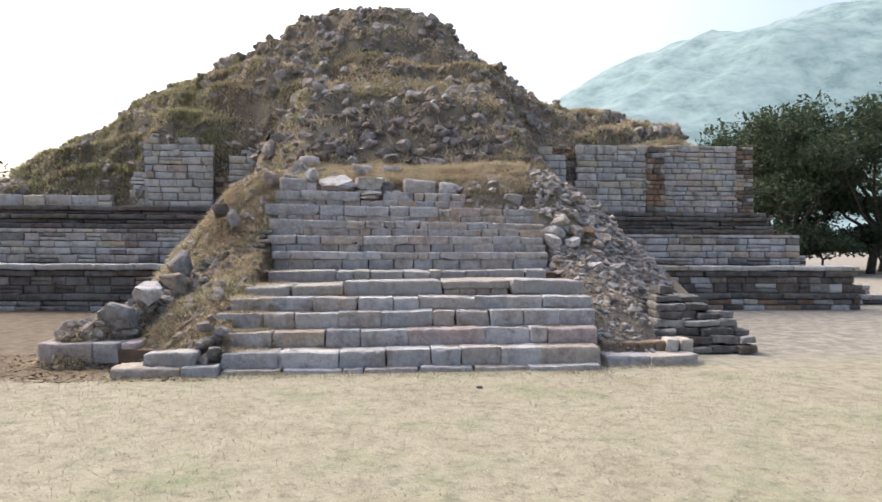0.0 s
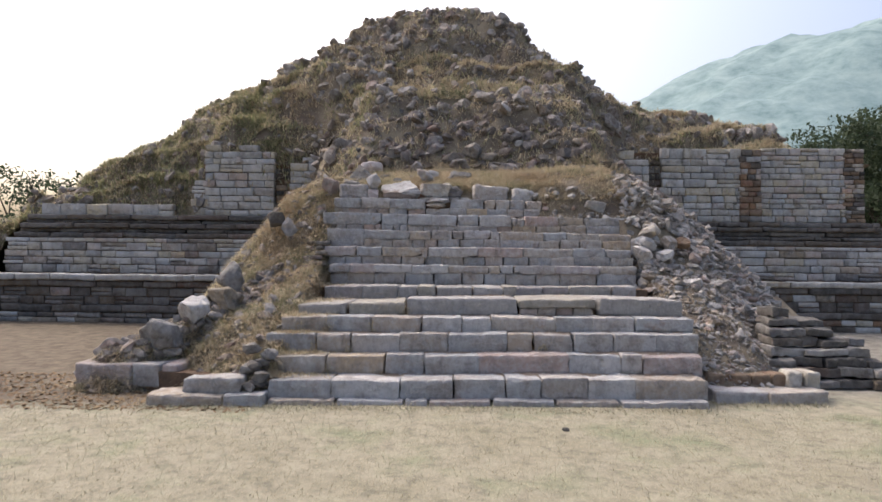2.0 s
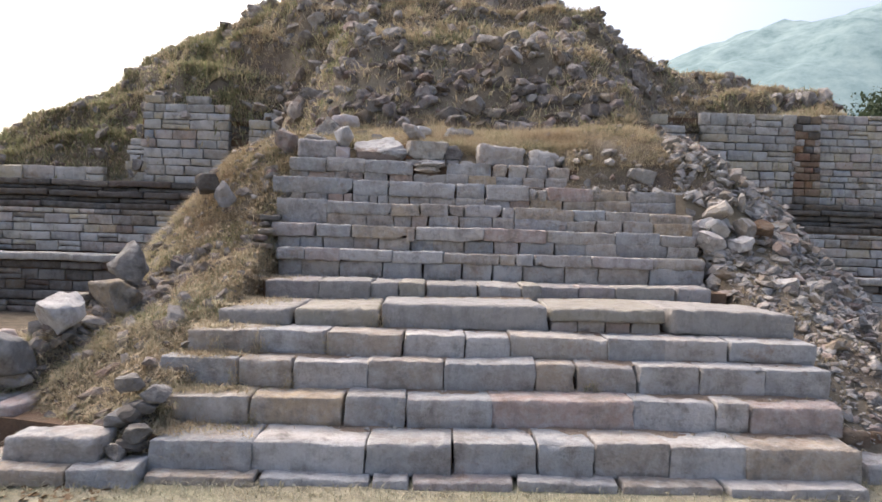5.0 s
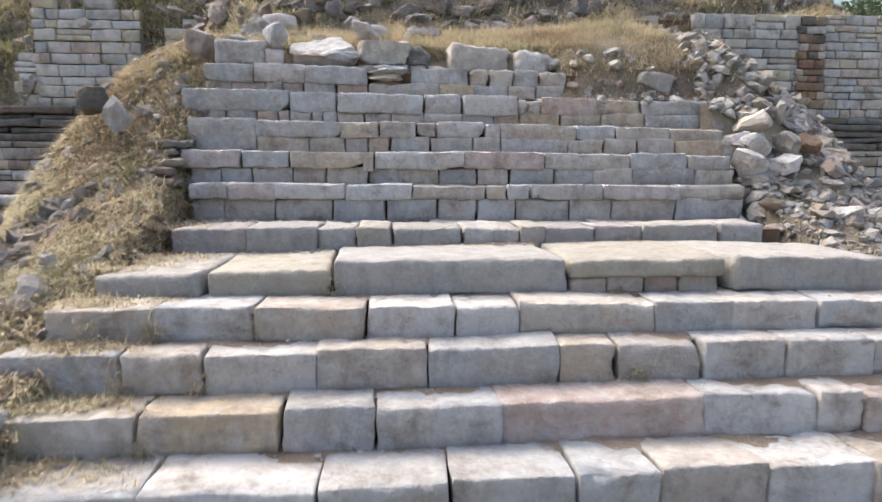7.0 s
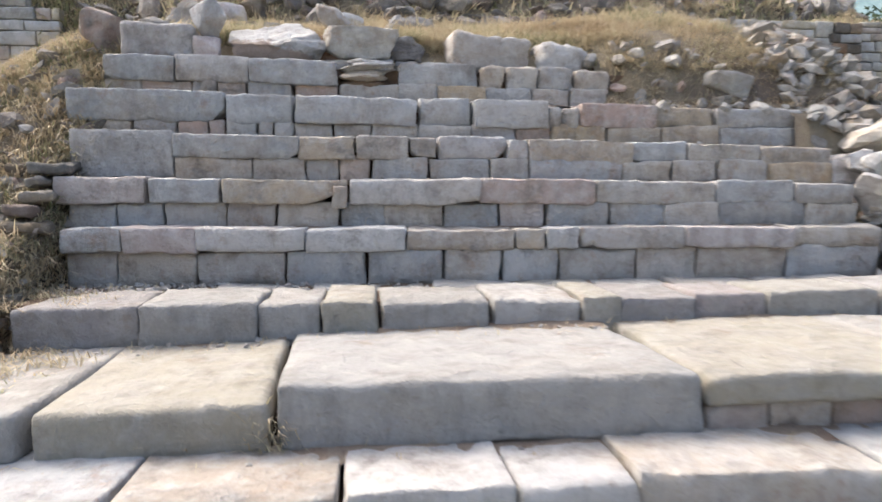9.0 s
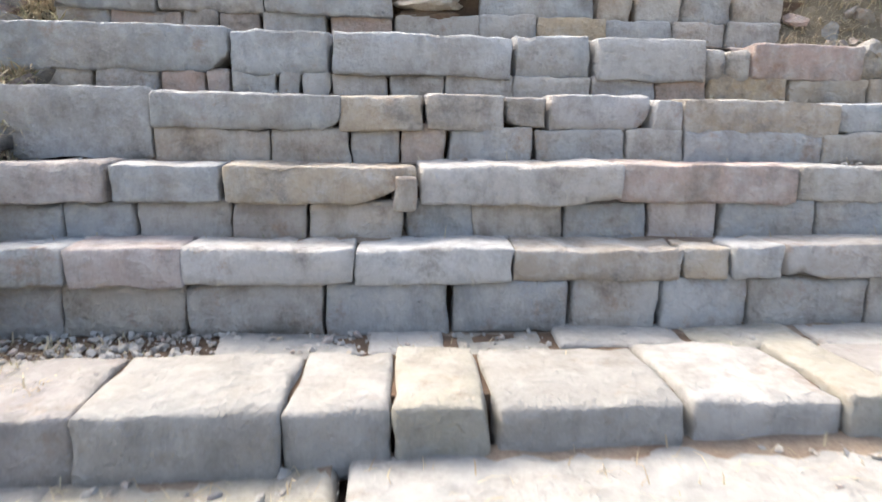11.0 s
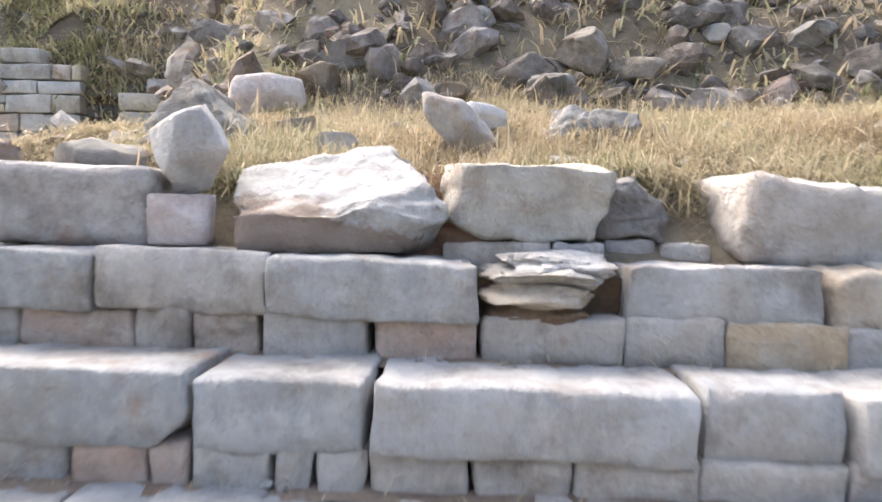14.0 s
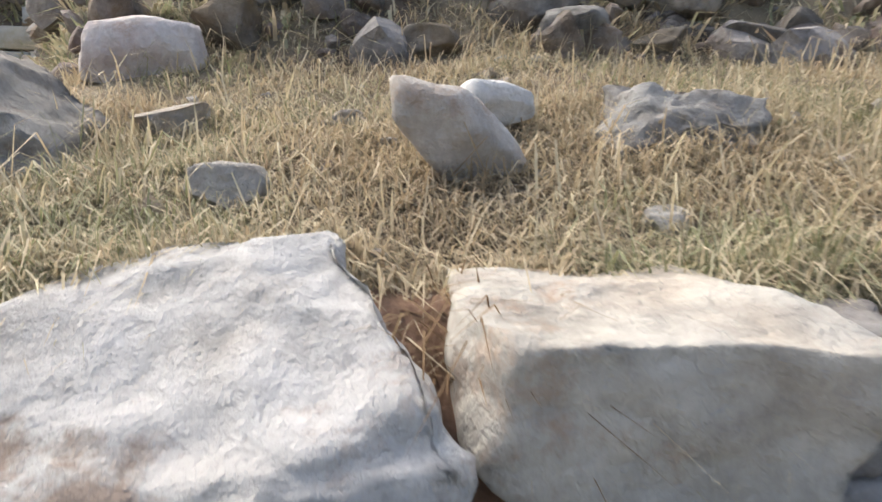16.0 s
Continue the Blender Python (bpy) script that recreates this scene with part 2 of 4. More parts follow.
# distant hill: aerial haze is painted in as pale teal plus emission
M_HILL, nt, b = material("far_hill_painted_haze", 1.0)
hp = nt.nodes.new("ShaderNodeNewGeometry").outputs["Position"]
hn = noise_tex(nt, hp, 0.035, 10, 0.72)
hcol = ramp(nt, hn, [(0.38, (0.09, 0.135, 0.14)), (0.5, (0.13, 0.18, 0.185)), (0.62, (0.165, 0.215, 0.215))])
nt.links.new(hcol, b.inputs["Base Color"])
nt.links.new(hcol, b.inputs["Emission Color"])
# faint glow standing in for haze; the hill itself emits nothing
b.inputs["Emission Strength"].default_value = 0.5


# ------------------------------------------------------------------ makers
def empty(name, at=(0, 0, 0)):
    ob = new(name)
    ob.location = at
    return ob


def mesh_of(name, verts, faces, mat, smooth=False):
    me = bpy.data.meshes.new(name)
    me.from_pydata([tuple(v) for v in verts], [], [tuple(f) for f in faces])
    me.materials.append(mat)
    if smooth:
        me.polygons.foreach_set("use_smooth", [True] * len(me.polygons))
    me.update()
    return me


def tri_mesh(name, verts, tris, mat, smooth=False):
    """A large triangle mesh from arrays."""
    me = bpy.data.meshes.new(name)
    n = len(tris)
    me.vertices.add(len(verts))
    me.vertices.foreach_set("co", np.asarray(verts, np.float32).ravel())
    me.loops.add(3 * n)
    me.loops.foreach_set("vertex_index", np.asarray(tris, np.int32).ravel())
    me.polygons.add(n)
    me.polygons.foreach_set("loop_start", np.arange(0, 3 * n, 3, dtype=np.int32))
    me.polygons.foreach_set("use_smooth", np.full(n, smooth))
    me.materials.append(mat)
    me.update()
    me.validate()
    return me


def part(name, me, parent, label=""):
    ob = new(name, me)
    ob.parent = parent
    return tagged(ob, label)


def ticks(size, r, n):
    """Grid lines along one side: ends, bevel lines and n inner lines."""
    h = size / 2
    r = min(r, 0.4 * size)
    return [-h] + [-h + r + (size - 2 * r) * i / (n + 1) for i in range(n + 2)] + [h]


def block_mesh(name, w, d, h, mat, seed, r=0.02, rough=0.01, lean=0.0, dense=0.05, cuts=(), chips=5):
    """A worn dressed stone: rounded edges, chipped corners, uneven faces; origin at the middle of its base.
    cuts: (side, up, dx, dz) takes a triangle dx by dz off that corner of the face."""
    n = lambda s: max(0, min(18, int(s / dense)))
    ax = [ticks(w, r, n(w)), ticks(d, r, min(3, n(d))), ticks(h, r, min(4, n(h)))]
    top = [len(a) - 1 for a in ax]
    index, verts, faces = {}, [], []
    half = [w / 2 - min(r, 0.4 * w), d / 2 - min(r, 0.4 * d), h / 2 - min(r, 0.4 * h)]
    off = Vector((seed * 3.17 % 91, seed * 7.31 % 83, seed * 1.93 % 77))
    sk = [math.sin(seed * k) for k in (1.3, 2.1, 3.7, 5.3)]
    pick = random.Random(seed)
    planes = []
    for sx, sz, dx, dz in cuts:
        nv = Vector((sx * dz, 0, sz * dx)).normalized()
        planes.append((nv, nv.dot(Vector((sx * w / 2, 0, sz * h / 2))) - dx * dz / math.hypot(dx, dz)))
    for _ in range(chips):
        sx, sz = pick.choice((-1, 1)), pick.choice((-1, 1, 1))
        nv = Vector((sx * pick.choice((0.0, 0.35, 1.0)), -pick.uniform(0.25, 1.0), sz * pick.uniform(0.2, 1.0))).normalized()
        at = Vector((sx * w / 2, -d / 2, sz * h / 2))
        planes.append((nv, nv.dot(at) - pick.uniform(0.3, 1.0) * min(0.015, 0.1 * h)))

    def vert(i, j, k):
        key = (i, j, k)
        if key not in index:
            p = Vector((ax[0][i], ax[1][j], ax[2][k]))
            q = Vector([max(-a, min(a, c)) for a, c in zip(half, p)])
            e = p - q
            if e.length > 1e-6:
                p = q + e.normalized() * r
            for nv, o in planes:
                over = p.dot(nv) - o + 0.006 * noise.noise(p * 21 + off)
                if over > 0:
                    p -= nv * over
            p += noise.noise_vector(p * 4.0 + off) * rough * 1.1 + noise.noise_vector(p * 15 + off) * rough * 0.9
            p.x += p.z * 0.05 * sk[0] + p.y * 0.05 * sk[3]
            chip = noise.noise(p * 11 + off * 1.7)
            if e.length > 1e-6 and chip > 0.15:
                p -= e.normalized() * (chip - 0.15) * 0.024
            p.z += p.x * 0.02 * sk[1] + (lean * p.y)
            index[key] = len(verts)
            verts.append((p.x, p.y, p.z + h / 2))
        return index[key]

    for a in range(3):
        b1, c1 = [(1, 2), (2, 0), (0, 1)][a]
        for side in (0, top[a]):
            for i in range(top[b1]):
                for j in range(top[c1]):
                    quad = []
                    for di, dj in ((0, 0), (1, 0), (1, 1), (0, 1)):
                        k = [0, 0, 0]
                        k[a], k[b1], k[c1] = side, i + di, j + dj
                        quad.append(vert(*k))
                    faces.append(quad if side else quad[::-1])
    return mesh_of(name, verts, faces, mat, True)


def ico(sub):
    bm = bmesh.new()
    bmesh.ops.create_icosphere(bm, subdivisions=sub, radius=1)
    v = np.array([tuple(x.co) for x in bm.verts])
    f = np.array([[q.index for q in p.verts] for p in bm.faces])
    bm.free()
    return v, f


ICO = {k: ico(k) for k in (1, 2, 3, 4, 5)}


def rock_shape(seed, sub=2, cuts=9, rough=0.12, keep=(0.45, 0.75), boxy=0.0):
    """An angular broken stone of about unit radius."""
    rng = np.random.default_rng(seed)
    v, f = ICO[sub]
    v = v / np.abs(v).max(axis=1)[:, None] ** boxy
    for _ in range(cuts):
        n = rng.normal(size=3)
        n /= np.linalg.norm(n)
        o = rng.uniform(*keep)
        v -= np.outer(np.maximum(0, v @ n - o), n)
    off = Vector(rng.uniform(0, 60, 3))
    v += np.array([noise.noise_vector(Vector(p) * 1.7 + off) * rough + noise.noise_vector(Vector(p) * 5 + off) * rough * 0.35 + noise.noise_vector(Vector(p) * 13 + off) * rough * 0.18 for p in v])
    return v, f


def rock_mesh(name, size, mat, seed, sub=3, cuts=9, rough=0.1, keep=(0.45, 0.75), turn=(0, 0, 0), boxy=0.5):
    v, f = rock_shape(seed, sub, cuts, rough, keep, boxy)
    v = (v / np.abs(v).max(axis=0)) * np.array(size) / 2
    m = np.array(Euler([radians(a) for a in turn]).to_matrix())
    v = v @ m.T
    v[:, 2] -= v[:, 2].min()
    return tri_mesh(name, v, f, mat, sub > 3)


def scatter_stones(name, points, sizes, mat, seed, flat=0.6, sub=1, tilt=0.5, sink=0.12):
    """Many loose stones joined into one mesh, each sunk a little into what it lies on."""
    rng = np.random.default_rng(seed)
    shapes = [rock_shape(seed * 50 + i, sub, 8, 0.15) for i in range(14)]
    vs, fs, base = [], [], 0
    for p, s in zip(points, sizes):
        v, f = shapes[rng.integers(14)]
        k = s * np.array([rng.uniform(0.75, 1.35), rng.uniform(0.6, 1.0), flat * rng.uniform(0.7, 1.3)]) * 0.5
        m = np.array(Euler((rng.normal(0, tilt), rng.normal(0, tilt), rng.uniform(0, 6.3))).to_matrix())
        vs.append((v * k) @ m.T + np.array(p) + (0, 0, sink * s * flat))
        fs.append(f + base)
        base += len(v)
    return tri_mesh(name, np.concatenate(vs), np.concatenate(fs), mat)


def blades(name, points, lengths, mat, seed, width=0.006, bend=0.6, spread=0.35):
    """Grass: curved tapering blades, one at each point."""
    rng = np.random.default_rng(seed)
    p = np.asarray(points, float)
    n = len(p)
    ln = np.asarray(lengths, float)[:, None]
    a = rng.uniform(0, 2 * np.pi, n)
    way = np.stack([np.cos(a), np.sin(a), np.zeros(n)], 1)
    side = np.stack([-np.sin(a), np.cos(a), np.zeros(n)], 1)
    b2 = rng.uniform(0.1, 1.0, n)[:, None] * bend
    sp = np.sqrt(rng.uniform(0, 1, n))[:, None] * spread
    up = np.array([[0, 0, 1.0]])
    w = width * rng.uniform(0.6, 1.5, n)[:, None]
    midp = p + ln * 0.55 * (way * sp + up * np.sqrt(np.maximum(0.1, 1 - sp ** 2)))
    tip = midp + ln * 0.5 * (way * (sp + b2) + up * (1 - b2 * 1.15 - sp * 0.5))
    v = np.stack([p - side * w, p + side * w, midp - side * w * 0.7, midp + side * w * 0.7, tip], 1).reshape(-1, 3)
    o = (np.arange(n) * 5)[:, None, None]
    t = (np.array([[0, 1, 3], [0, 3, 2], [2, 3, 4]])[None] + o).reshape(-1, 3)
    return tri_mesh(name, v, t, mat)


def lerp(a, b2, t):
    return a + (b2 - a) * t


def smooth(t):
    t = np.clip(t, 0, 1)
    return t * t * (3 - 2 * t)


def wavy(x, y, s=1.0, seed=0.0):
    """Cheap uneven relief for arrays."""
    return (np.sin(1.9 * x * s + 1.3 * y * s + seed) + np.sin(-1.1 * x * s + 2.3 * y * s + 2 * seed + 1) * 0.8 + np.sin(4.3 * x * s + 0.7 * y * s + seed) * 0.5
            + np.sin(3.1 * y * s - 3.7 * x * s + 3 * seed) * 0.45 + np.sin(7.7 * x * s + 6.1 * y * s) * 0.25 + np.sin(8.9 * y * s - 5.3 * x * s + 2) * 0.25) / 3.2


# ------------------------------------------------------------------ shape of the ground and the mound
def ground_z(x, y):
    return -0.02 + 0.012 * wavy(x, y, 0.7)


CREST_X = [-15.5, -13, -11.3, -10.1, -8.8, -8.1, -7.3, -4.9, -3.9, -2.1, -0.7, 0.7, 2.1, 2.6, 3.5, 6.2, 7.2, 8.0, 8.6, 9.6, 10.6]
CREST_Z = [-1, 1.5, 3.0, 4.15, 4.75, 5.4, 6.0, 6.95, 7.7, 8.45, 8.5, 8.05, 6.9, 6.1, 5.8, 5.25, 5.05, 4.4, 3.4, 1.2, -1]
SPINE_Y = [11.5, 12.03, 12.14, 12.3, 12.47, 12.93, 13.2, 14.2, 14.6, 15.3, 16.0, 17.3, 18.7, 19.0, 19.6, 20.5, 21.5, 24, 27]
SPINE_Z = [1.9, 2.16, 2.40, 2.52, 2.63, 2.77, 2.85, 3.12, 3.42, 4.2, 4.75, 5.5, 6.35, 6.8, 7.6, 8.4, 8.3, 6, 2]
FLANK_Y = [7.9, 8.3, 9.0, 9.8, 10.6, 11.3, 12.2, 13.2]
FLANK_Z = [-0.5, 0.06, 0.5, 0.85, 1.2, 1.6, 2.35, 2.75]


def ledge_phase(x, y, z):
    """The mound's decayed courses: ledges about 0.85 m apart, wandering along the slope."""
    return 7.4 * z + 4.6 * wavy(x, y, 0.42, 1.0)


def mound_z(x, y):
    crest = np.interp(x, CREST_X, CREST_Z)
    rim = np.where(x > 2.5, 3.95, np.interp(x, [-7.0, -6.6], [2.25, 3.85]))
    foot = np.interp(x, [-12.6, -10.9], [-0.6, 2.25])
    rim = foot + (np.maximum(rim - 0.35, foot) - foot) * smooth((y - 16.72) / 0.2)
    t = (y - 16.9) / 3.6
    back = rim + (crest - rim) * np.clip(t, 0, 1) ** np.where(x < -6.8, 0.6, 0.72)
    back = np.where(y > 21, crest - (y - 21) * 1.1, back)
    spine = 0.2 * np.exp(-(x - 1.3) ** 2 / 0.7 - (y - 13.1) ** 2 / 0.5) + np.interp(y + 0.12 * smooth((x - 0.5) / 0.3) * smooth((13.4 - y) / 1.0), SPINE_Y, SPINE_Z)
    # the spill of earth down over the head of the stairs
    half = np.where(x < 0, 2.3, 2.5 - 0.16 * (y - 12))
    half = half + np.maximum(0, y - 16.75) * np.where(x > 0, 0.3, 0.9)
    out = np.maximum(0, np.abs(x + 0.2) - half)
    spill = spine - lerp(1.6, 0.85, smooth((y - 16.95) / 1.4)) * out * out / (out + lerp(0.45, 1.2, smooth((y - 16.95) / 1.4)))
    spill = np.where(y > 17, np.minimum(spill, back + 2), spill)
    # banks beside the flight
    flank = np.interp(y, FLANK_Y, FLANK_Z)
    lft = flank + 0.05 - np.clip(-3.0 - x, 0, 0.65) * 0.35 - np.maximum(0, -3.65 - x) * 1.25 - np.maximum(0, x + 2.62) * 3.0
    # the heap of tumbled stones further out
    u = np.clip(((x + 4.45) * 1.0 + (y - 9.0) * 1.3) / (1.0 ** 2 + 1.3 ** 2), 0, 1)
    away = np.hypot(x + 4.45 - 1.0 * u, y - 9.0 - 1.3 * u)
    lft = np.maximum(lft, 0.42 + 0.56 * u - np.maximum(0, away - 0.2) * 1.4)
    late = np.interp(y - 0.55 * smooth((11.5 - y) / 1.5), FLANK_Y, FLANK_Z)
    rgt = late + 0.08 - 0.22 * smooth((y - 10.6) / 1.0) - np.maximum(0, x - 2.75) * 0.85 - np.maximum(0, 1.98 - x) * 3.0
    low = np.where(y < 13.2, np.where(x < 0, lft, rgt), -1.0)
    front = np.where(y > np.where(x > 0.5, 11.6, 12.0), np.maximum(spill, low), low)
    z = np.where(y > 16.75, np.maximum(back, np.where(y < 18.5, spill, -1)), front)
    amp = 0.12 + 0.16 * smooth((y - 14) / 3)
    amp = np.where((y < 14.3), 0.045 + 0.05 * smooth((np.abs(x + 0.4) - 2.0) / 0.5), amp)
    amp = np.where(np.abs(y - 16.9) < 0.4, 0.05, amp)
    z = z + amp * wavy(x, y, 1.2, 0.7) + 0.55 * amp * wavy(x, y, 3.1, 2.1)
    return z + 0.10 * np.sin(ledge_phase(x, y, z)) * smooth((y - 14.6) / 0.8) * np.where(np.abs(y - 16.9) < 0.4, 0.2, 1.0)


# ------------------------------------------------------------------ ground
gu = np.linspace(-1, 1, 181)
gx = 9 * gu + 2600 * np.sign(gu) * np.abs(gu) ** 9
gy = 8 + 12 * gu + 2600 * np.sign(gu) * np.abs(gu) ** 9
GX, GY = np.meshgrid(gx, gy)
GZ = ground_z(GX, GY)
n = len(gx)
idx = np.arange(n * n).reshape(n, n)
quad = np.stack([idx[:-1, :-1], idx[:-1, 1:], idx[1:, 1:], idx[1:, :-1]], -1).reshape(-1, 4)
ground = new("ground", mesh_of("ground", np.stack([GX, GY, GZ], -1).reshape(-1, 3), quad, M_GROUND, True))
tagged(ground, "dry yellowed lawn passing into bare grey earth", "ground", kind="structure")


def height_sheet(name, x0, x1, y0, y1, step, fn, mat, keep):
    xs, ys = np.arange(x0, x1 + 1e-6, step), np.arange(y0, y1 + 1e-6, step)
    X, Y = np.meshgrid(xs, ys)
    Z = fn(X, Y)
    idx = np.arange(X.size).reshape(X.shape)
    q = np.stack([idx[:-1, :-1], idx[:-1, 1:], idx[1:, 1:], idx[1:, :-1]], -1).reshape(-1, 4)
    ok = keep(X, Y, Z).ravel()
    q = q[ok[q].all(axis=1)]
    used = np.unique(q)
    remap = np.full(X.size, -1)
    remap[used] = np.arange(len(used))
    V = np.stack([X, Y, Z], -1).reshape(-1, 3)[used]
    return mesh_of(name, V, remap[q], mat, True)


def mound_keep(x, y, z):
    inner = (y > np.where(x > 0.5, 11.66, 12.05)) & (y < 16.9) & (np.abs(x + 0.2) < 5.2) & (z > -0.3)
    banks = (y <= 12.4) & ((x < -2.5) | (x > 1.68)) & (np.abs(x) < 6) & (z > -0.25)
    behind_wall = (y > 16.5) & (y < 16.92) & ((x > 2.75) | (x < -3.65)) & (x > -6.6)
    return ((y >= 16.6) & (z > -0.5) & ((x < 8.6) | (y > 19)) | inner | banks) & ~behind_wall


mound = tagged(empty("earth_mound"), "ruined stupa mound of earth, rubble and dry grass", "mound")
part("earth", height_sheet("earth", -15.4, 10.4, 7.8, 30, 0.12, mound_z, M_MOUND, mound_keep), mound)

# ------------------------------------------------------------------ the staircase
stairs = tagged(empty("stone_staircase"), "worn grey schist staircase with uneven treads", "stairs", kind="structure")
rs = random.Random(11)
SEED = [100]


def course(joints, y, zt, zb, depth, mat=M_STAIR, r=0.011, rough=0.008, gap=0.008, drop=(), tall={}, name="stone_block", dy=0.016, cuts={}):
    """One course of stones: joints along x; y, top and bottom each as (left end, right end)."""
    x0, x1 = joints[0], joints[-1]
    for i, (a, b2) in enumerate(zip(joints, joints[1:])):
        if i in drop:
            continue
        t = ((a + b2) / 2 - x0) / (x1 - x0)
        fwd = 0.05 if mat is M_FILL and 10.9 < y[0] < 12 else 0.0
        lift = 0.02 if 10.85 < y[0] < 12 else 0.0
        top = lerp(zt[0], zt[1], t) + rs.uniform(-0.008, 0.008) + (lift if mat is M_FILL else 0)
        bot = lerp(zb[0], zb[1], t) + tall.get(i, 0) - 0.012 + (0 if mat is M_FILL else lift)
        SEED[0] += 1
        me = block_mesh(name, b2 - a - gap, depth, top - bot, mat, SEED[0], r, rough, cuts=cuts.get(i, ()))
        ob = part(name, me, stairs)
        ob.location = ((a + b2) / 2, lerp(y[0], y[1], t) - fwd + depth / 2 + rs.uniform(-dy, dy) * (0.5 if fwd else 1), bot)
        slope = math.degrees(math.atan2(zt[1] - zt[0], x1 - x0))
        turn = math.degrees(math.atan2(y[1] - y[0], x1 - x0))
        ob.rotation_euler = [radians(v) for v in (rs.uniform(-1.5, 1.5), -slope + rs.uniform(-0.6, 0.6), turn + rs.uniform(-1.2, 1.2))]


# lower flight, from the foot up
course([-3.75, -3.0, -2.6], (7.93, 8.0), (0.09, 0.09), (-0.08, -0.08), 0.36)
course([-2.6, -1.9, -1.2, -0.95, -0.3, 0.35, 1.0, 1.9], (8.08, 8.2), (0.03, 0.05), (-0.1, -0.1), 0.4, gap=0.03)
course([2.05, 2.62, 3.25], (8.5, 8.56), (0.1, 0.12), (-0.1, -0.1), 0.4)
course([-2.61, -1.96, -1.24, -0.69, -0.16, 0.2, 0.68, 1.19, 1.94], (8.22, 8.36), (0.205, 0.255), (0.0, 0.03), 0.55)
course([-2.71, -2.08, -1.45, -1.03, -0.44, 0.55, 1.12, 1.35, 1.99], (8.6, 8.67), (0.40, 0.455), (0.2, 0.255), 0.5)
course([-2.83, -2.26, -1.87, -1.32, -0.76, -0.09, 0.2, 0.63, 1.07, 1.54, 2.02], (8.86, 8.91), (0.60, 0.65), (0.405, 0.455), 0.5)
course([-2.71, -2.16, -1.65, -1.08, -0.62, -0.28, 0.46, 0.9, 1.38, 2.05], (9.1, 9.13), (0.775, 0.81), (0.60, 0.65), 0.5)
# the landing: great slabs, one of them propped on small stones
course([-2.58, -1.99, -1.31], (9.42, 9.40), (0.90, 0.94), (0.765, 0.775), 0.92, M_SLAB, r=0.024, rough=0.009)
course([-1.29, 0.04], (9.43, 9.39), (0.955, 0.99), (0.775, 0.795), 0.9, M_SLAB, r=0.022, rough=0.008)
course([0.06, 0.98], (9.40, 9.38), (1.0, 1.0), (0.895, 0.9), 0.88, M_SLAB, r=0.02)
course([0.08, 0.3, 0.52, 0.72, 0.95], (9.45, 9.44), (0.89, 0.89), (0.8, 0.8), 0.3, M_FILL)
course([0.98, 1.97], (9.38, 9.4), (1.0, 0.995), (0.805, 0.815), 0.9, M_SLAB, r=0.022)
# low step at the back of the landing
course([-2.46, -1.95, -1.46, -1.2, -0.96, -0.48, -0.08, 0.1, 0.46, 0.81, 1.36, 1.69], (10.27, 10.29), (1.08, 1.115), (0.905, 0.955), 0.42, M_SLAB, r=0.016)
course([-1.75, -1.3, -1.02, -0.7, -0.25, 0.15, 0.55, 1.05, 1.6], (10.71, 10.72), (1.075, 1.09), (1.0, 1.0), 0.24, M_SLAB, r=0.012, gap=0.03, dy=0.04)
# upper flight: each riser has capping stones over a thinner packing course
course([-2.5, -2.26, -1.86, -1.42, -1.01, -0.62, -0.31, 0.0, 0.43, 0.78, 1.29, 1.85], (10.97, 10.98), (1.235, 1.245), (1.07, 1.09), 0.3, M_FILL, 0.014)
course([-2.52, -2.23, -1.87, -1.32, -0.8, -0.23, -0.07, 0.11, 0.69, 1.32, 1.85], (10.89, 10.91), (1.362, 1.365), (1.232, 1.243), 0.42)
course([-2.56, -2.32, -2.08, -1.76, -1.5, -1.17, -0.92, -0.59, -0.28, -0.02, 0.34, 0.67, 1.0, 1.53, 1.86], (11.18, 11.19), (1.475, 1.478), (1.345, 1.355), 0.3, M_FILL, 0.014)
course([-2.62, -2.16, -1.79, -1.125, -1.115, -0.40, 0.27, 0.99, 1.46, 1.82], (11.1, 11.13), (1.622, 1.612), (1.473, 1.478), 0.42, drop=(3,), cuts={2: [(1, -1, 0.2, 0.085)], 4: [(1, -1, 0.2, 0.025)]})
course([-1.205, -1.118], (11.12, 11.12), (1.56, 1.56), (1.475, 1.475), 0.24, M_FILL)
course([-2.55, -2.32, -2.1, -1.66, -1.36, -1.17, -0.99, -0.66, -0.3, -0.06, 0.52, 0.84, 1.13, 1.46, 1.9], (11.43, 11.46), (1.735, 1.72), (1.595, 1.6), 0.3, M_FILL, 0.014, drop=(0,))
course([-2.66, -2.1, -1.40, -1.08, -0.77, -0.61, -0.2, -0.07, 0.59, 0.94, 1.42, 1.9], (11.35, 11.44), (1.885, 1.845), (1.728, 1.72), 0.42, tall={0: -0.12, 4: 0.015, 5: 0.0, 7: -0.06, 10: -0.05}, cuts={1: [(1, -1, 0.08, 0.04)], 5: [(1, -1, 0.06, 0.08)], 4: [(-1, -1, 0.03, 0.02)]})
course([-2.78, -2.4, -2.14, -1.96, -1.86, -1.67, -1.57, -1.45, -1.22, -0.99, -0.7, -0.36, -0.08, 0.14, 0.5, 0.87, 1.27, 1.9], (11.68, 11.72), (1.95, 1.95), (1.85, 1.83), 0.3, M_FILL, 0.014)
course([-2.75, -1.85, -1.45, -0.705, -0.375, 0.11], (11.61, 11.65), (2.135, 2.12), (1.945, 1.94), 0.42, cuts={0: [(1, -1, 0.09, 0.07)]})
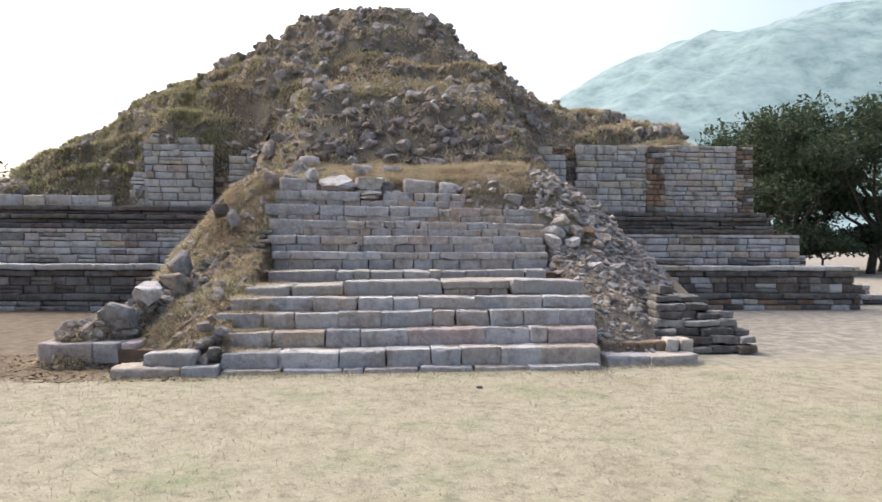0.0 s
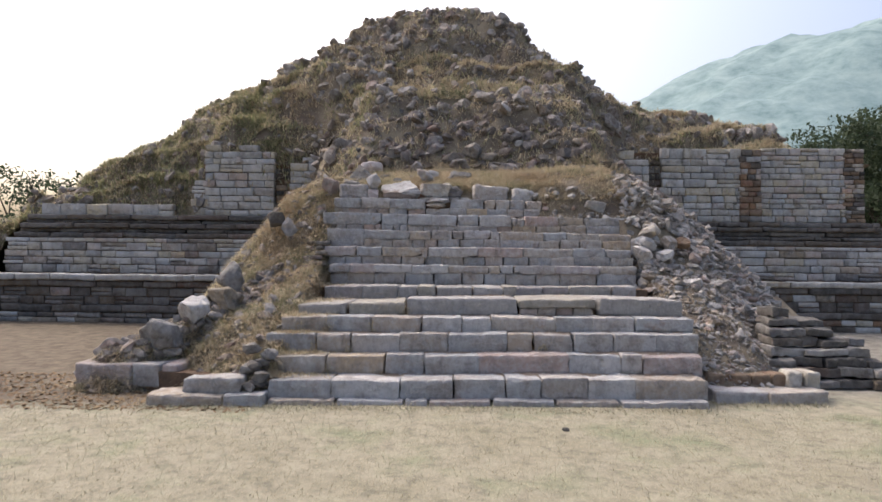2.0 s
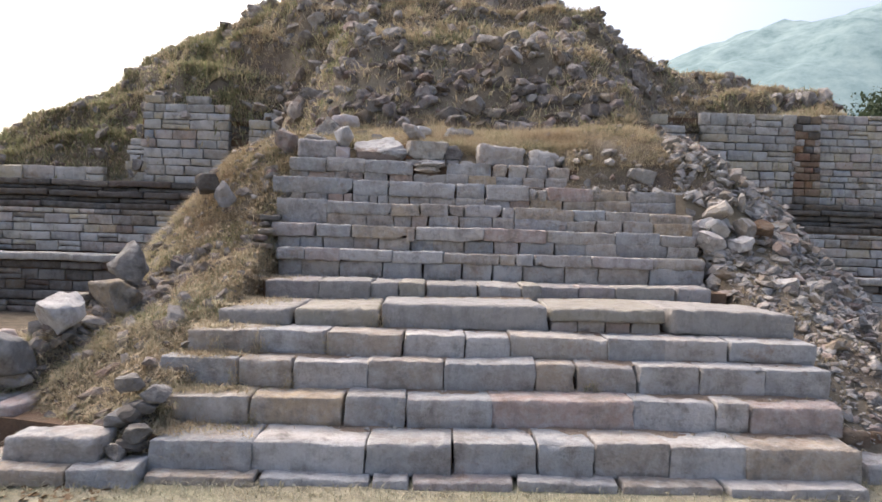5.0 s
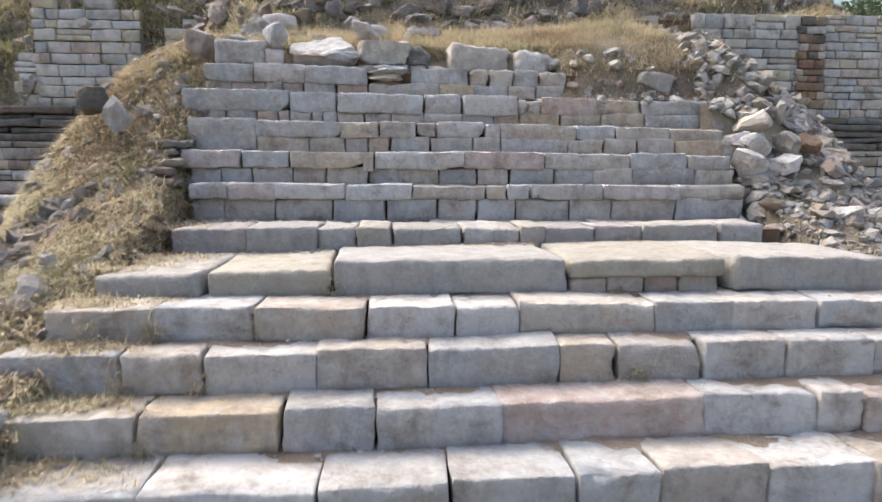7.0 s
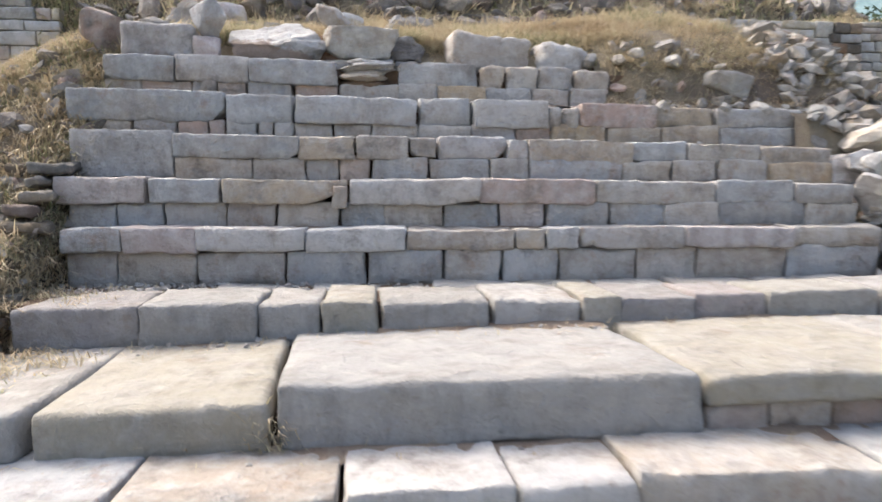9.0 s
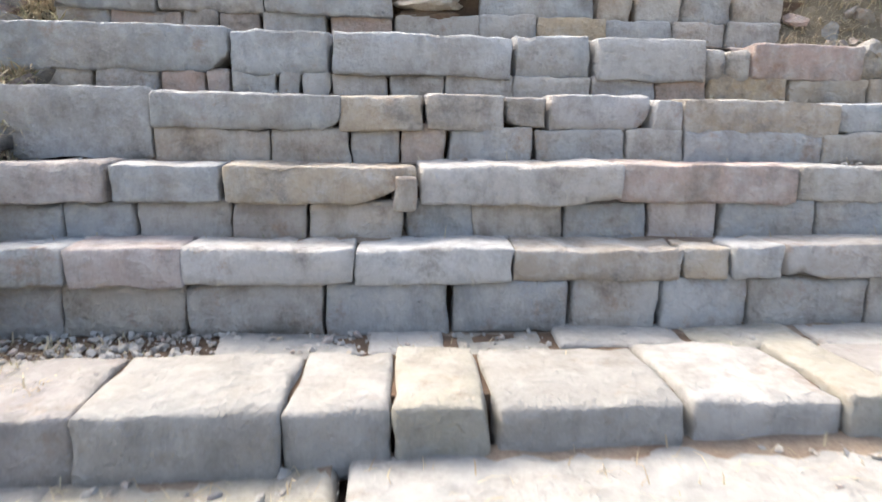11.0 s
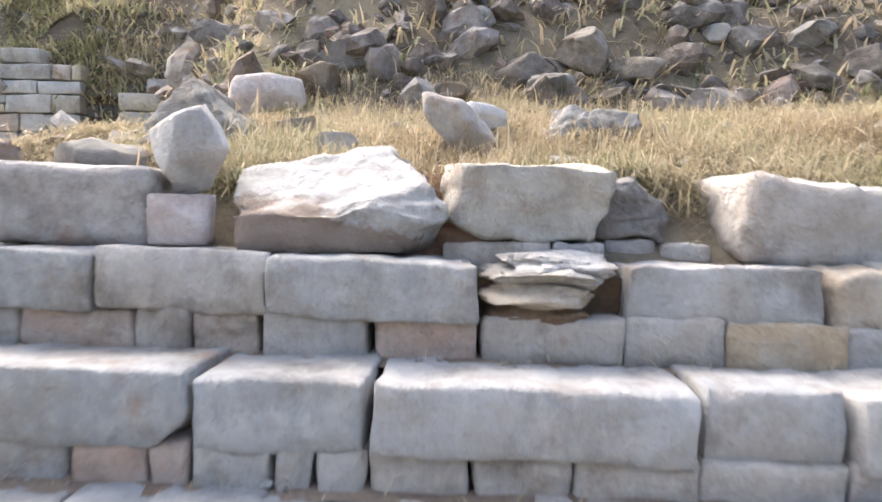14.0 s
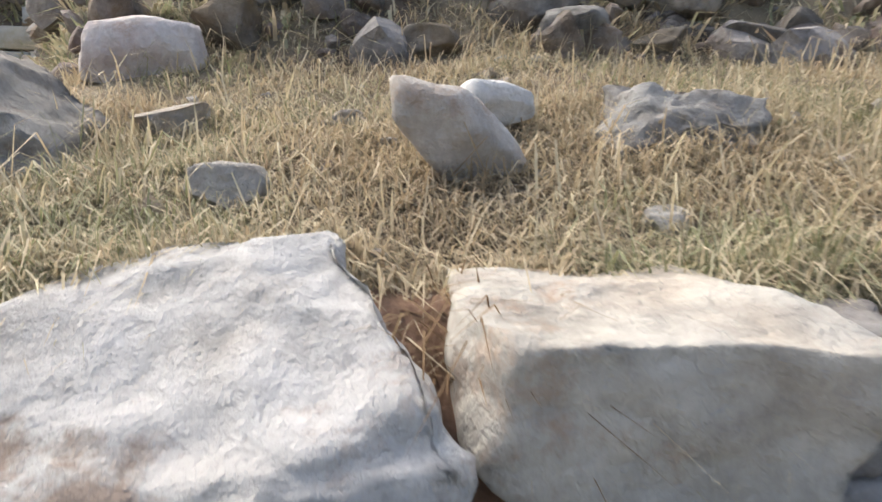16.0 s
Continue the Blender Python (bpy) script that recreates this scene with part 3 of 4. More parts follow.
course([0.32, 0.84, 1.24, 1.86], (11.66, 11.7), (2.12, 2.09), (1.95, 1.965), 0.42)
course([0.11, 0.2, 0.32], (11.7, 11.7), (2.08, 2.06), (1.96, 1.95), 0.3, M_FILL, 0.03, 0.02)
course([-2.64, -2.42, -2.11, -1.95, -1.77, -1.48, -1.2, -0.82, -0.56, -0.23, 0.08, 0.34, 0.6], (11.94, 11.96), (2.225, 2.215), (2.12, 2.115), 0.3, M_FILL, 0.014)
course([-2.65, -2.22, -1.765, -1.21], (11.87, 11.89), (2.40, 2.375), (2.222, 2.21), 0.42)
course([-0.815, -0.285], (11.91, 11.91), (2.375, 2.37), (2.205, 2.2), 0.42)
course([-0.28, -0.1, 0.12, 0.36, 0.62], (11.97, 12.0), (2.36, 2.34), (2.22, 2.21), 0.34, M_FILL, 0.024, 0.016)
# the uppermost, broken course
course([-2.6, -2.13], (12.02, 12.04), (2.63, 2.62), (2.41, 2.405), 0.4, r=0.03)
course([-1.3, -0.98, -0.83], (12.1, 12.08), (2.43, 2.425), (2.36, 2.36), 0.25, M_FILL, 0.012)
course([-0.83, -0.66, -0.5], (12.16, 12.16), (2.44, 2.43), (2.37, 2.37), 0.2, M_FILL, 0.012)
course([-0.47, 0.09], (12.08, 12.1), (2.63, 2.60), (2.38, 2.37), 0.42, r=0.04, rough=0.02)
course([0.16, 0.5], (12.1, 12.13), (2.58, 2.55), (2.36, 2.36), 0.36, r=0.05, rough=0.025)

# earth and rubble core behind the facing stones
core_v, core_f = [], []
for y0, y1, zt in ((8.5, 8.75, 0.12), (8.75, 8.98, 0.32), (8.98, 9.2, 0.52), (9.2, 9.55, 0.70), (9.55, 10.4, 0.86), (10.4, 11.03, 1.07), (11.03, 11.24, 1.28), (11.24, 11.5, 1.53), (11.5, 11.75, 1.78), (11.75, 12.0, 2.04), (12.0, 13.2, 2.34)):
    o = len(core_v)
    core_v += [(x, y, z) for z in (-0.1, zt) for x, y in ((-2.5, y0), (1.86, y0), (1.86, y1), (-2.5, y1))]
    core_f += [[o + k for k in q] for q in ((0, 1, 5, 4), (1, 2, 6, 5), (2, 3, 7, 6), (3, 0, 4, 7), (4, 5, 6, 7))]
part("core", mesh_of("core", core_v, core_f, M_SOIL), stairs, "brown earth packing between the stones")


def boulder(name, at, size, mat, seed, label, turn=(0, 0, 0), sub=4, cuts=10, rough=0.07, keep=(0.5, 0.85), boxy=0.5, category="stone", group=""):
    ob = new(name, rock_mesh(name, size, mat, seed, sub, cuts, rough, keep, turn, boxy))
    ob.location = at
    return tagged(ob, label, category, group)


def carved(name, at, size, mat, seed, label, cuts, rough=0.03, sub=5, category="stone"):
    """A single broken stone: a box of this size, base at its origin, with slices taken off by planes (normal, point)."""
    v, f = ICO[sub]
    v = v / np.abs(v).max(axis=1)[:, None] ** 0.94 * np.array(size) / 2 * 1.02
    v[:, 2] += size[2] / 2
    off = Vector((seed * 3.1 % 50, seed * 5.7 % 50, seed * 1.3 % 50))
    for nv, pt in cuts:
        nv = np.array(nv) / np.linalg.norm(nv)
        wave = np.array([noise.noise(Vector(q) * 9 + off) for q in v]) * 0.22 * rough
        over = np.maximum(0, (v - np.array(pt)) @ nv + wave)
        v = v - np.outer(over, nv)
    v = v + np.array([noise.noise_vector(Vector(q) * 6 + off) * rough * 0.5 + noise.noise_vector(Vector((q[0] * 9, q[1] * 9, q[2] * 26)) + off) * rough * 0.3 + noise.noise_vector(Vector(q) * 38 + off) * rough * 0.12 for q in v])
    ob = new(name, tri_mesh(name, v, f, mat, True))
    ob.location = at
    return tagged(ob, label, category)


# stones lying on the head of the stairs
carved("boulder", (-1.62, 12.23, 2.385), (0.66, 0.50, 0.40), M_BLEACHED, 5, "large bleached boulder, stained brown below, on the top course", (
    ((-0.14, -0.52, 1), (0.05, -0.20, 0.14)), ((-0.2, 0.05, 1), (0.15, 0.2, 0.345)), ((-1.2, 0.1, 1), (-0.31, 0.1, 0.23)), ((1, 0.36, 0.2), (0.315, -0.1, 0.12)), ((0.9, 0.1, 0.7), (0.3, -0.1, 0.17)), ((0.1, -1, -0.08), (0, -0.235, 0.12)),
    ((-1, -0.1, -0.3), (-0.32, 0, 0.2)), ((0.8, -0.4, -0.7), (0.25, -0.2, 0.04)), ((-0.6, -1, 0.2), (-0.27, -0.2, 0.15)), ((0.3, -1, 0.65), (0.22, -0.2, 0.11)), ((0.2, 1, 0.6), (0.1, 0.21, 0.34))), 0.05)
carved("boulder", (-1.05, 12.28, 2.425), (0.50, 0.36, 0.235), M_BUFF, 8, "buff squared broken stone on thin rusty slabs", (
    ((-0.75, -0.3, -1), (-0.18, -0.15, 0.03)), ((-1, -0.5, 0.2), (-0.235, -0.12, 0.15)), ((1, 0, -0.35), (0.22, -0.1, 0.1)), ((0, -0.08, 1), (0, -0.17, 0.218)), ((0.9, 0.2, 1), (0.23, 0, 0.2)), ((-0.5, -0.6, 0.9), (-0.23, -0.16, 0.2))), 0.034)
carved("boulder", (-0.74, 12.33, 2.43), (0.24, 0.32, 0.2), M_GREY, 9, "rough grey broken stone set in the bank", (((1, -0.3, 0.9), (0.06, -0.1, 0.15)), ((0.2, -1, 0.3), (0, -0.13, 0.1))), 0.06)
carved("earth_clod", (-1.275, 12.3, 2.36), (0.3, 0.42, 0.27), M_RED, 12, "red-brown earth washed out between two boulders", (((0, -0.7, 1), (0, -0.05, 0.21)), ((0, -1, 0.3), (0, -0.16, 0.1))), 0.045, category="clod")
boulder("boulder", (-2.04, 12.14, 2.535), (0.21, 0.2, 0.24), M_WHITE, 21, "whitish leaning stone propped on a small cube", (8, -28, 10), 4, 6, 0.05, (0.7, 1.0), 0.7)
boulder("stone_cube", (-2.05, 12.1, 2.395), (0.17, 0.18, 0.15), M_WHITE, 23, "small pale cubic stone on the top course", (0, 0, 6), 4, 4, 0.04, (0.95, 1.2), 0.95)
for k, (w2, z2, y2) in enumerate(((0.39, 2.205, 12.05), (0.38, 2.25, 12.0), (0.40, 2.295, 12.0), (0.36, 2.335, 12.03))):
    boulder("flaky_slab", (-1.015 + 0.01 * math.sin(k * 3), y2, z2), (w2, 0.3, 0.085), (M_RUST, M_FILL, M_FILL, M_STAIR)[k], 25 + k, "thin split slab in a flaking pile between two blocks", (0, 0, 3 * k), 5, 10, 0.16, (0.6, 0.95), 0.6, group="flaking slabs")
boulder("fallen_stone", (1.98, 11.78, 1.72), (0.36, 0.32, 0.36), M_GREY, 440, "grey rough stone closing the end of the courses", (0, 0, 20), group="fallen stones of the flight")
boulder("fallen_stone", (1.98, 11.5, 1.5), (0.34, 0.3, 0.3), M_STAIR, 441, "grey rough stone closing the end of the courses", (0, 0, 50), group="fallen stones of the flight")
# stones in the grass above
boulder("boulder", (-1.26, 12.93, 2.68), (0.19, 0.2, 0.43), M_WHITE, 31, "pale upright stone leaning in dry grass", (6, -48, 10), 4, 8, 0.07, (0.6, 0.9), 0.4)
boulder("boulder", (-1.16, 13.22, 2.87), (0.24, 0.17, 0.15), M_WHITE, 37, "small bluish white stone in dry grass", (0, 10, 30))
carved("boulder", (-0.665, 13.15, 2.75), (0.40, 0.28, 0.27), M_GREY, 35, "dark grey weathered boulder in dry grass", (((-0.8, -0.3, 0.8), (-0.15, 0, 0.18)), ((0.2, -0.9, 0.7), (0, -0.1, 0.19)), ((1, -0.3, -0.4), (0.18, 0, 0.1)), ((0.1, 0.05, 1), (0, 0, 0.215))), 0.075)
boulder("boulder", (-2.35, 14.05, 2.98), (0.46, 0.36, 0.36), M_WHITE, 37, "bluish flat stone at the edge of the grass", (0, 0, 15))
carved("boulder", (-2.38, 13.12, 2.66), (0.42, 0.38, 0.40), M_GREY, 39, "large grey-green rough boulder at the bank", (((0.9, -0.1, 1), (0.04, 0, 0.34)), ((-0.3, -0.9, 0.5), (0, -0.14, 0.24)), ((-0.9, 0, 0.6), (-0.15, 0, 0.26))), 0.05)
boulder("boulder", (-2.0, 13.3, 2.82), (0.22, 0.2, 0.12), M_PALE, 41, "small pale stone half sunk in grass")
boulder("boulder", (-1.74, 12.78, 2.69), (0.19, 0.14, 0.12), M_CHIP, 43, "small buff stone half sunk in grass")
boulder("boulder", (-2.45, 12.4, 2.5), (0.3, 0.3, 0.28), M_DARK, 45, "dark rough stone behind the top block", (20, 0, 0))
boulder("boulder", (-2.75, 12.3, 2.4), (0.36, 0.3, 0.3), M_GREY, 47, "dark rough stone behind the top block", (0, 20, 0))
boulder("boulder", (1.5, 12.05, 2.1), (0.46, 0.36, 0.3), M_CHIP, 49, "buff angular stone at the grass edge", (0, 10, 0))
boulder("boulder", (1.5, 13.1, 2.68), (0.38, 0.34, 0.24), M_PALE, 51, "pale stone standing out of the grass", (0, 0, 40))

rb = random.Random(77)
for i in range(24):
    x = -2.3 + 0.19 * i + rb.uniform(-0.12, 0.12)
    y = 14.25 + rb.uniform(0, 0.35) + (0.35 if i % 3 == 0 else 0)
    a = rb.uniform(0.2, 0.46)
    boulder("fallen_stone", (x, y, float(mound_z(np.array(x), np.array(y))) - 0.07), (a, a * 0.8, a * rb.uniform(0.5, 0.75)), (M_GREY, M_DARK, M_DARK)[i % 3], 300 + i, "dark angular stone at the foot of the rubble face", (rb.uniform(-15, 15), rb.uniform(-15, 15), rb.uniform(0, 180)), 4, 10, 0.09, (0.5, 0.9), 0.5, group="stones below the rubble face")

# tumbled stones down the left bank
LEFT_ROCKS = ((-4.08, 9.02, 0.44, 0.54, 0.40, 0.36), (-4.6, 8.98, 0.27, 0.46, 0.34, 0.3), (-3.88, 9.42, 0.66, 0.42, 0.40, 0.40), (-3.6, 9.85, 0.8, 0.48, 0.40, 0.34), (-3.68, 10.2, 1.03, 0.38, 0.32, 0.44), (-4.3, 9.3, 0.5, 0.36, 0.3, 0.24), (-3.95, 9.9, 0.8, 0.34, 0.3, 0.24), (-4.6, 8.93, 0.27, 0.2, 0.2, 0.18), (-4.0, 9.05, 0.35, 0.3, 0.24, 0.16), (-3.7, 9.5, 0.55, 0.34, 0.28, 0.14))
for i, (x, y, z, a, b2, c) in enumerate(LEFT_ROCKS):
    boulder("fallen_stone", (x, y, z - 0.05), (a, b2, c), (M_GREY, M_GREY, M_STAIR)[i % 3], 60 + i, "grey rounded fallen stone lying on the bank beside the stairs", (0, 10 * math.sin(i * 2), 25 * math.sin(i * 1.7)), 4, 11, 0.1, (0.5, 0.88), 0.4, group="fallen stones of the bank")
for i, (x, y, z, a, b2, c, m) in enumerate(((-3.15, 8.35, 0.1, 0.2, 0.16, 0.14, M_STAIR), (-3.22, 11.42, 1.76, 0.24, 0.2, 0.32, M_PALE), (-3.45, 11.55, 1.9, 0.3, 0.3, 0.3, M_DARK), (2.16, 11.45, 1.78, 0.4, 0.3, 0.24, M_WHITE), (2.0, 11.12, 1.42, 0.34, 0.3, 0.26, M_STAIR), (2.42, 11.35, 1.6, 0.3, 0.26, 0.24, M_PALE), (2.25, 11.6, 1.64, 0.4, 0.36, 0.22, M_WALL), (2.62, 11.5, 1.58, 0.32, 0.24, 0.24, M_RUST), (2.1, 11.25, 1.6, 0.28, 0.24, 0.2, M_WHITE), (2.34, 11.15, 1.45, 0.3, 0.22, 0.2, M_WHITE), (2.0, 11.35, 1.66, 0.24, 0.2, 0.16, M_PALE), (2.75, 11.25, 1.42, 0.3, 0.22, 0.16, M_GREY), (2.95, 11.55, 1.5, 0.36, 0.28, 0.22, M_CHIP), (2.55, 10.7, 1.1, 0.26, 0.2, 0.14, M_WHITE), (3.0, 10.9, 1.05, 0.3, 0.24, 0.18, M_GREY), (1.98, 10.92, 1.0, 0.26, 0.26, 0.2, M_GREY), (2.02, 11.02, 1.16, 0.28, 0.26, 0.22, M_PALE), (1.92, 10.62, 0.98, 0.22, 0.2, 0.12, M_CHIP))):
    boulder("fallen_stone", (x, y, z), (a, b2, c), m, 80 + i, "rough fallen stone at the edge of the flight", (0, 12 * math.sin(i), 40 * i), 3, 12, 0.12, (0.45, 0.8), group="fallen stones of the flight")


def kerb(joints, y, zt, zb, depth, label, mat=M_STAIR, turn=0.0):
    th = tagged(empty("kerb_stones"), label, "kerb", kind="structure")
    for a, b2 in zip(joints, joints[1:]):
        SEED[0] += 1
        ob = part("stone_block", block_mesh("stone_block", b2 - a - 0.012, depth, zt - zb, mat, SEED[0], 0.025, 0.012), th)
        ob.location = ((a + b2) / 2, y + depth / 2 + rs.uniform(-0.02, 0.02), zb)
        ob.rotation_euler = (0, 0, radians(turn + rs.uniform(-2, 2)))


for i in range(9):
    x, y = -2.86 + 0.06 * (i % 4) + rb.uniform(-0.02, 0.02), 8.2 + 0.09 * (i // 2) + rb.uniform(-0.02, 0.02)
    boulder("fallen_stone", (x, y, 0.0 + 0.052 * i), (rb.uniform(0.16, 0.26), 0.2, rb.uniform(0.08, 0.15)), (M_DARK, M_GREY, M_DARK)[i % 3], 500 + i, "dark broken stone packed between kerb and steps", (rb.uniform(-8, 8), rb.uniform(-8, 8), rb.uniform(0, 90)), 3, 9, 0.1, (0.55, 0.9), 0.6, group="broken packing stones")
boulder("earth_clod", (0.3, 7.25, -0.03), (0.07, 0.05, 0.045), M_DARK, 401, "small dark clod lying on the lawn", (0, 0, 0), 3, category="clod")
kerb([-3.46, -2.86], 8.1, 0.235, 0.06, 0.28, "grey kerb stones at the foot of the grassy bank")
kerb([-4.85, -4.22, -3.9, -3.7], 8.62, 0.28, 0.02, 0.45, "grey blocks under the tumbled stones")
kerb([2.08, 2.3, 2.58, 2.8, 3.02, 3.2], 8.84, 0.23, 0.05, 0.3, "dark broken kerb at the foot of the rubble bank", M_RUST)
kerb([2.95, 3.12, 3.3], 8.78, 0.27, 0.06, 0.3, "grey stones closing the broken kerb", M_WALL)
part("backing", mesh_of("backing", [(x, y, z) for z in (-0.1, 0.2) for x, y in ((-4.8, 8.85), (-2.6, 8.3), (-2.6, 10), (-4.6, 10))], [(0, 1, 5, 4), (1, 2, 6, 5), (2, 3, 7, 6), (3, 0, 4, 7), (4, 5, 6, 7)], M_SOIL), stairs)

# ruined low wall at the outer side of the right bank
pier = tagged(empty("ruined_wall"), "low ruined wall of dark thin slabs beside the stairs", "wall", kind="structure")
for k in range(9):
    z = 0.0 + 0.11 * k
    x1 = 4.55 - 0.06 * k - (0.25 if k > 4 else 0) - (0.35 if k > 6 else 0)
    x = 2.95 + 0.05 * k
    y = 9.3 + 0.10 * k
    while x < x1 - 0.15:
        wd = min(rs.uniform(0.22, 0.5), x1 - x)
        SEED[0] += 1
        ob = part("slab", block_mesh("slab", wd - 0.01, 0.5, 0.1, (M_DARK, M_DARK, M_GREY, M_GREY, M_DARK, M_DARK)[SEED[0] % 6], SEED[0], 0.008, 0.022), pier)
        ob.location = (x + wd / 2, y + 0.2 + rs.uniform(-0.05, 0.05), z)
        ob.rotation_euler = (radians(rs.uniform(-3, 3)), radians(rs.uniform(-3, 3)), radians(rs.uniform(-9, 9)))
        ob.scale = (1, rs.uniform(0.7, 1.1), rs.uniform(0.75, 1.15))
        x += wd


edge = tagged(empty("ruined_edge"), "dark rough slabs stacked along the edge of the flight", "wall", kind="structure")
for k in range(10):
    for q in range(2):
        SEED[0] += 1
        ob = part("slab", block_mesh("slab", rs.uniform(0.1, 0.2), 0.26, 0.055, (M_DARK, M_GREY, M_DARK)[SEED[0] % 3], SEED[0], 0.016, 0.02), edge)
        ob.location = (-2.66 - 0.2 * q + rs.uniform(-0.04, 0.04), 10.55 + 0.16 * q + 0.075 * k + rs.uniform(-0.04, 0.04), 0.98 + 0.073 * k)
        ob.rotation_euler = (0, 0, radians(rs.uniform(-18, 18)))

# ------------------------------------------------------------------ platform walls
TEMPLATES = {}


def template(mat, k):
    key = (mat.name, k)
    if key not in TEMPLATES:
        TEMPLATES[key] = block_mesh("stone", 0.4, 0.16, 0.16, mat, 700 + k, 0.012, 0.007, dense=0.2)
    return TEMPLATES[key]


def masonry(parent, x0, x1, z0, z1, y, course_h=(0.13, 0.2), stone_w=(0.18, 0.55), mats=(M_WALL,), seed=0, ragged=0.0, name="stone", batter=0.05, limit=None):
    """Coursed stones, each a piece of its own, facing -y."""
    r = random.Random(seed)
    z = z0
    while z < z1 - 0.05:
        h = min(r.uniform(*course_h), z1 - z)
        if z1 - z - h < 0.06:
            h = z1 - z
        x = x0 - r.uniform(0, 0.1)
        while x < x1 - 0.03:
            wd = r.uniform(*stone_w)
            if x + wd > x1 - 0.1:
                wd = x1 - x
            if not (ragged and z + h > z1 - ragged and r.random() < 0.45):
                split = h > 0.16 and r.random() < 0.18
                for a in ((0, 1) if split else (0,)):
                    hh = h / 2 if split else h
                    mt = r.choice(mats)
                    ob = part(name, template(mt, r.randrange(10)), parent)
                    ob.location = (x + wd / 2, y + 0.08 + batter * (z - z0) + r.uniform(-0.018, 0.018), z + a * hh)
                    ob.scale = ((wd - 0.012) / 0.4, 1, (hh - 0.01) / 0.16)
                    ob.rotation_euler = (0, 0, radians(r.uniform(-1.2, 1.2)))
            x += wd
        z += h


def solid(name, x0, x1, y0, y1, z0, z1, mat, parent):
    return part(name, mesh_of(name, [(x, y, z) for z in (z0, z1) for x, y in ((x0, y0), (x1, y0), (x1, y1), (x0, y1))], [(0, 1, 5, 4), (1, 2, 6, 5), (2, 3, 7, 6), (3, 0, 4, 7), (4, 5, 6, 7)], mat), parent)


def band(parent, x0, x1, y, z0, z1, seed, mat=M_DARK, name="moulding_stone"):
    """A projecting course of long blackened slabs with a worn nose."""
    r = random.Random(seed)
    x = x0
    while x < x1 - 0.05:
        wd = min(r.uniform(0.6, 1.3), x1 - x)
        SEED[0] += 1
        ob = part(name, block_mesh(name, wd - 0.008, 0.5, z1 - z0 - 0.004, mat, SEED[0], 0.03, 0.014, dense=0.2), parent)
        ob.location = (x + wd / 2, y + 0.25 + r.uniform(-0.025, 0.025), z0)
        x += wd


wr = tagged(empty("wall_east"), "coursed grey ashlar wall with rusty pilasters above dark mouldings", "wall", kind="structure")
solid("core", 2.9, 8.3, 17.02, 19.5, 0.0, 3.9, M_SOIL, wr)
masonry(wr, 3.95, 5.7, 2.32, 4.0, 16.8, seed=3)
masonry(wr, 2.92, 3.62, 2.5, 4.0, 16.78, seed=4, ragged=0.1)
masonry(wr, 6.16, 8.02, 2.32, 4.02, 16.8, (0.11, 0.17), (0.16, 0.42), seed=5)
masonry(wr, 5.72, 6.14, 2.32, 3.98, 16.76, (0.1, 0.16), (0.14, 0.3), (M_RUST, M_RUST, M_DARK, M_FILL), seed=6)
masonry(wr, 8.03, 8.42, 2.32, 4.0, 16.76, (0.08, 0.14), (0.14, 0.25), (M_RUST, M_FILL, M_DARK), seed=7)
masonry(wr, 3.64, 3.93, 2.4, 3.7, 16.92, (0.1, 0.2), (0.14, 0.3), (M_DARK,), seed=8)
for k, (z0, z1, dy) in enumerate(((1.78, 1.9, 16.52), (1.9, 1.99, 16.62), (1.99, 2.1, 16.66), (2.1, 2.2, 16.58), (2.2, 2.32, 16.7))):
    band(wr, 2.6, 8.95 - 0.06 * k, dy, z0, z1, 20 + k)
solid("core_low", 2.4, 8.8, 16.9, 19.4, 0.0, 2.25, M_SOIL, wr)
solid("core_mid", 3.0, 9.3, 16.56, 17.0, 0.5, 1.8, M_SOIL, wr)
masonry(wr, 3.0, 9.45, 1.02, 1.77, 16.45, (0.15, 0.2), (0.25, 0.6), (M_WALL, M_WALL, M_WALL, M_WALL, M_GREY, M_FILL), seed=9)
solid("core_plinth", 3.0, 10.3, 15.75, 18.5, -0.1, 0.98, M_SOIL, wr)
band(wr, 3.0, 10.45, 15.62, 0.9, 1.02, 30, M_WALL, "ledge_stone")
band(wr, 3.0, 10.4, 15.66, 0.76, 0.9, 31)
masonry(wr, 3.0, 10.35, 0.38, 0.76, 15.7, (0.18, 0.26), (0.25, 0.55), (M_DARK, M_DARK, M_GREY, M_DARK, M_DARK, M_WALL), seed=10, batter=0)
band(wr, 3.0, 10.4, 15.6, 0.24, 0.38, 32)
masonry(wr, 3.0, 10.45, -0.03, 0.24, 15.62, (0.13, 0.15), (0.3, 0.6), (M_WALL, M_DARK, M_RUST), seed=12, batter=0)
# stepped ruin at the far corner
for k in range(7):
    solid_x = 9.2 + 0.5 * (6 - k)
    masonry(wr, 8.6, solid_x, 0.25 * k, 0.25 * k + 0.25, 16.9 + 0.12 * k, (0.1, 0.14), (0.2, 0.5), (M_DARK, M_DARK, M_WALL), seed=40 + k, batter=0)
    solid("ruin_core", 8.5, solid_x - 0.12, 17.0 + 0.12 * k, 19.0, 0.25 * k - 0.05, 0.25 * k + 0.2, M_DARK, wr)

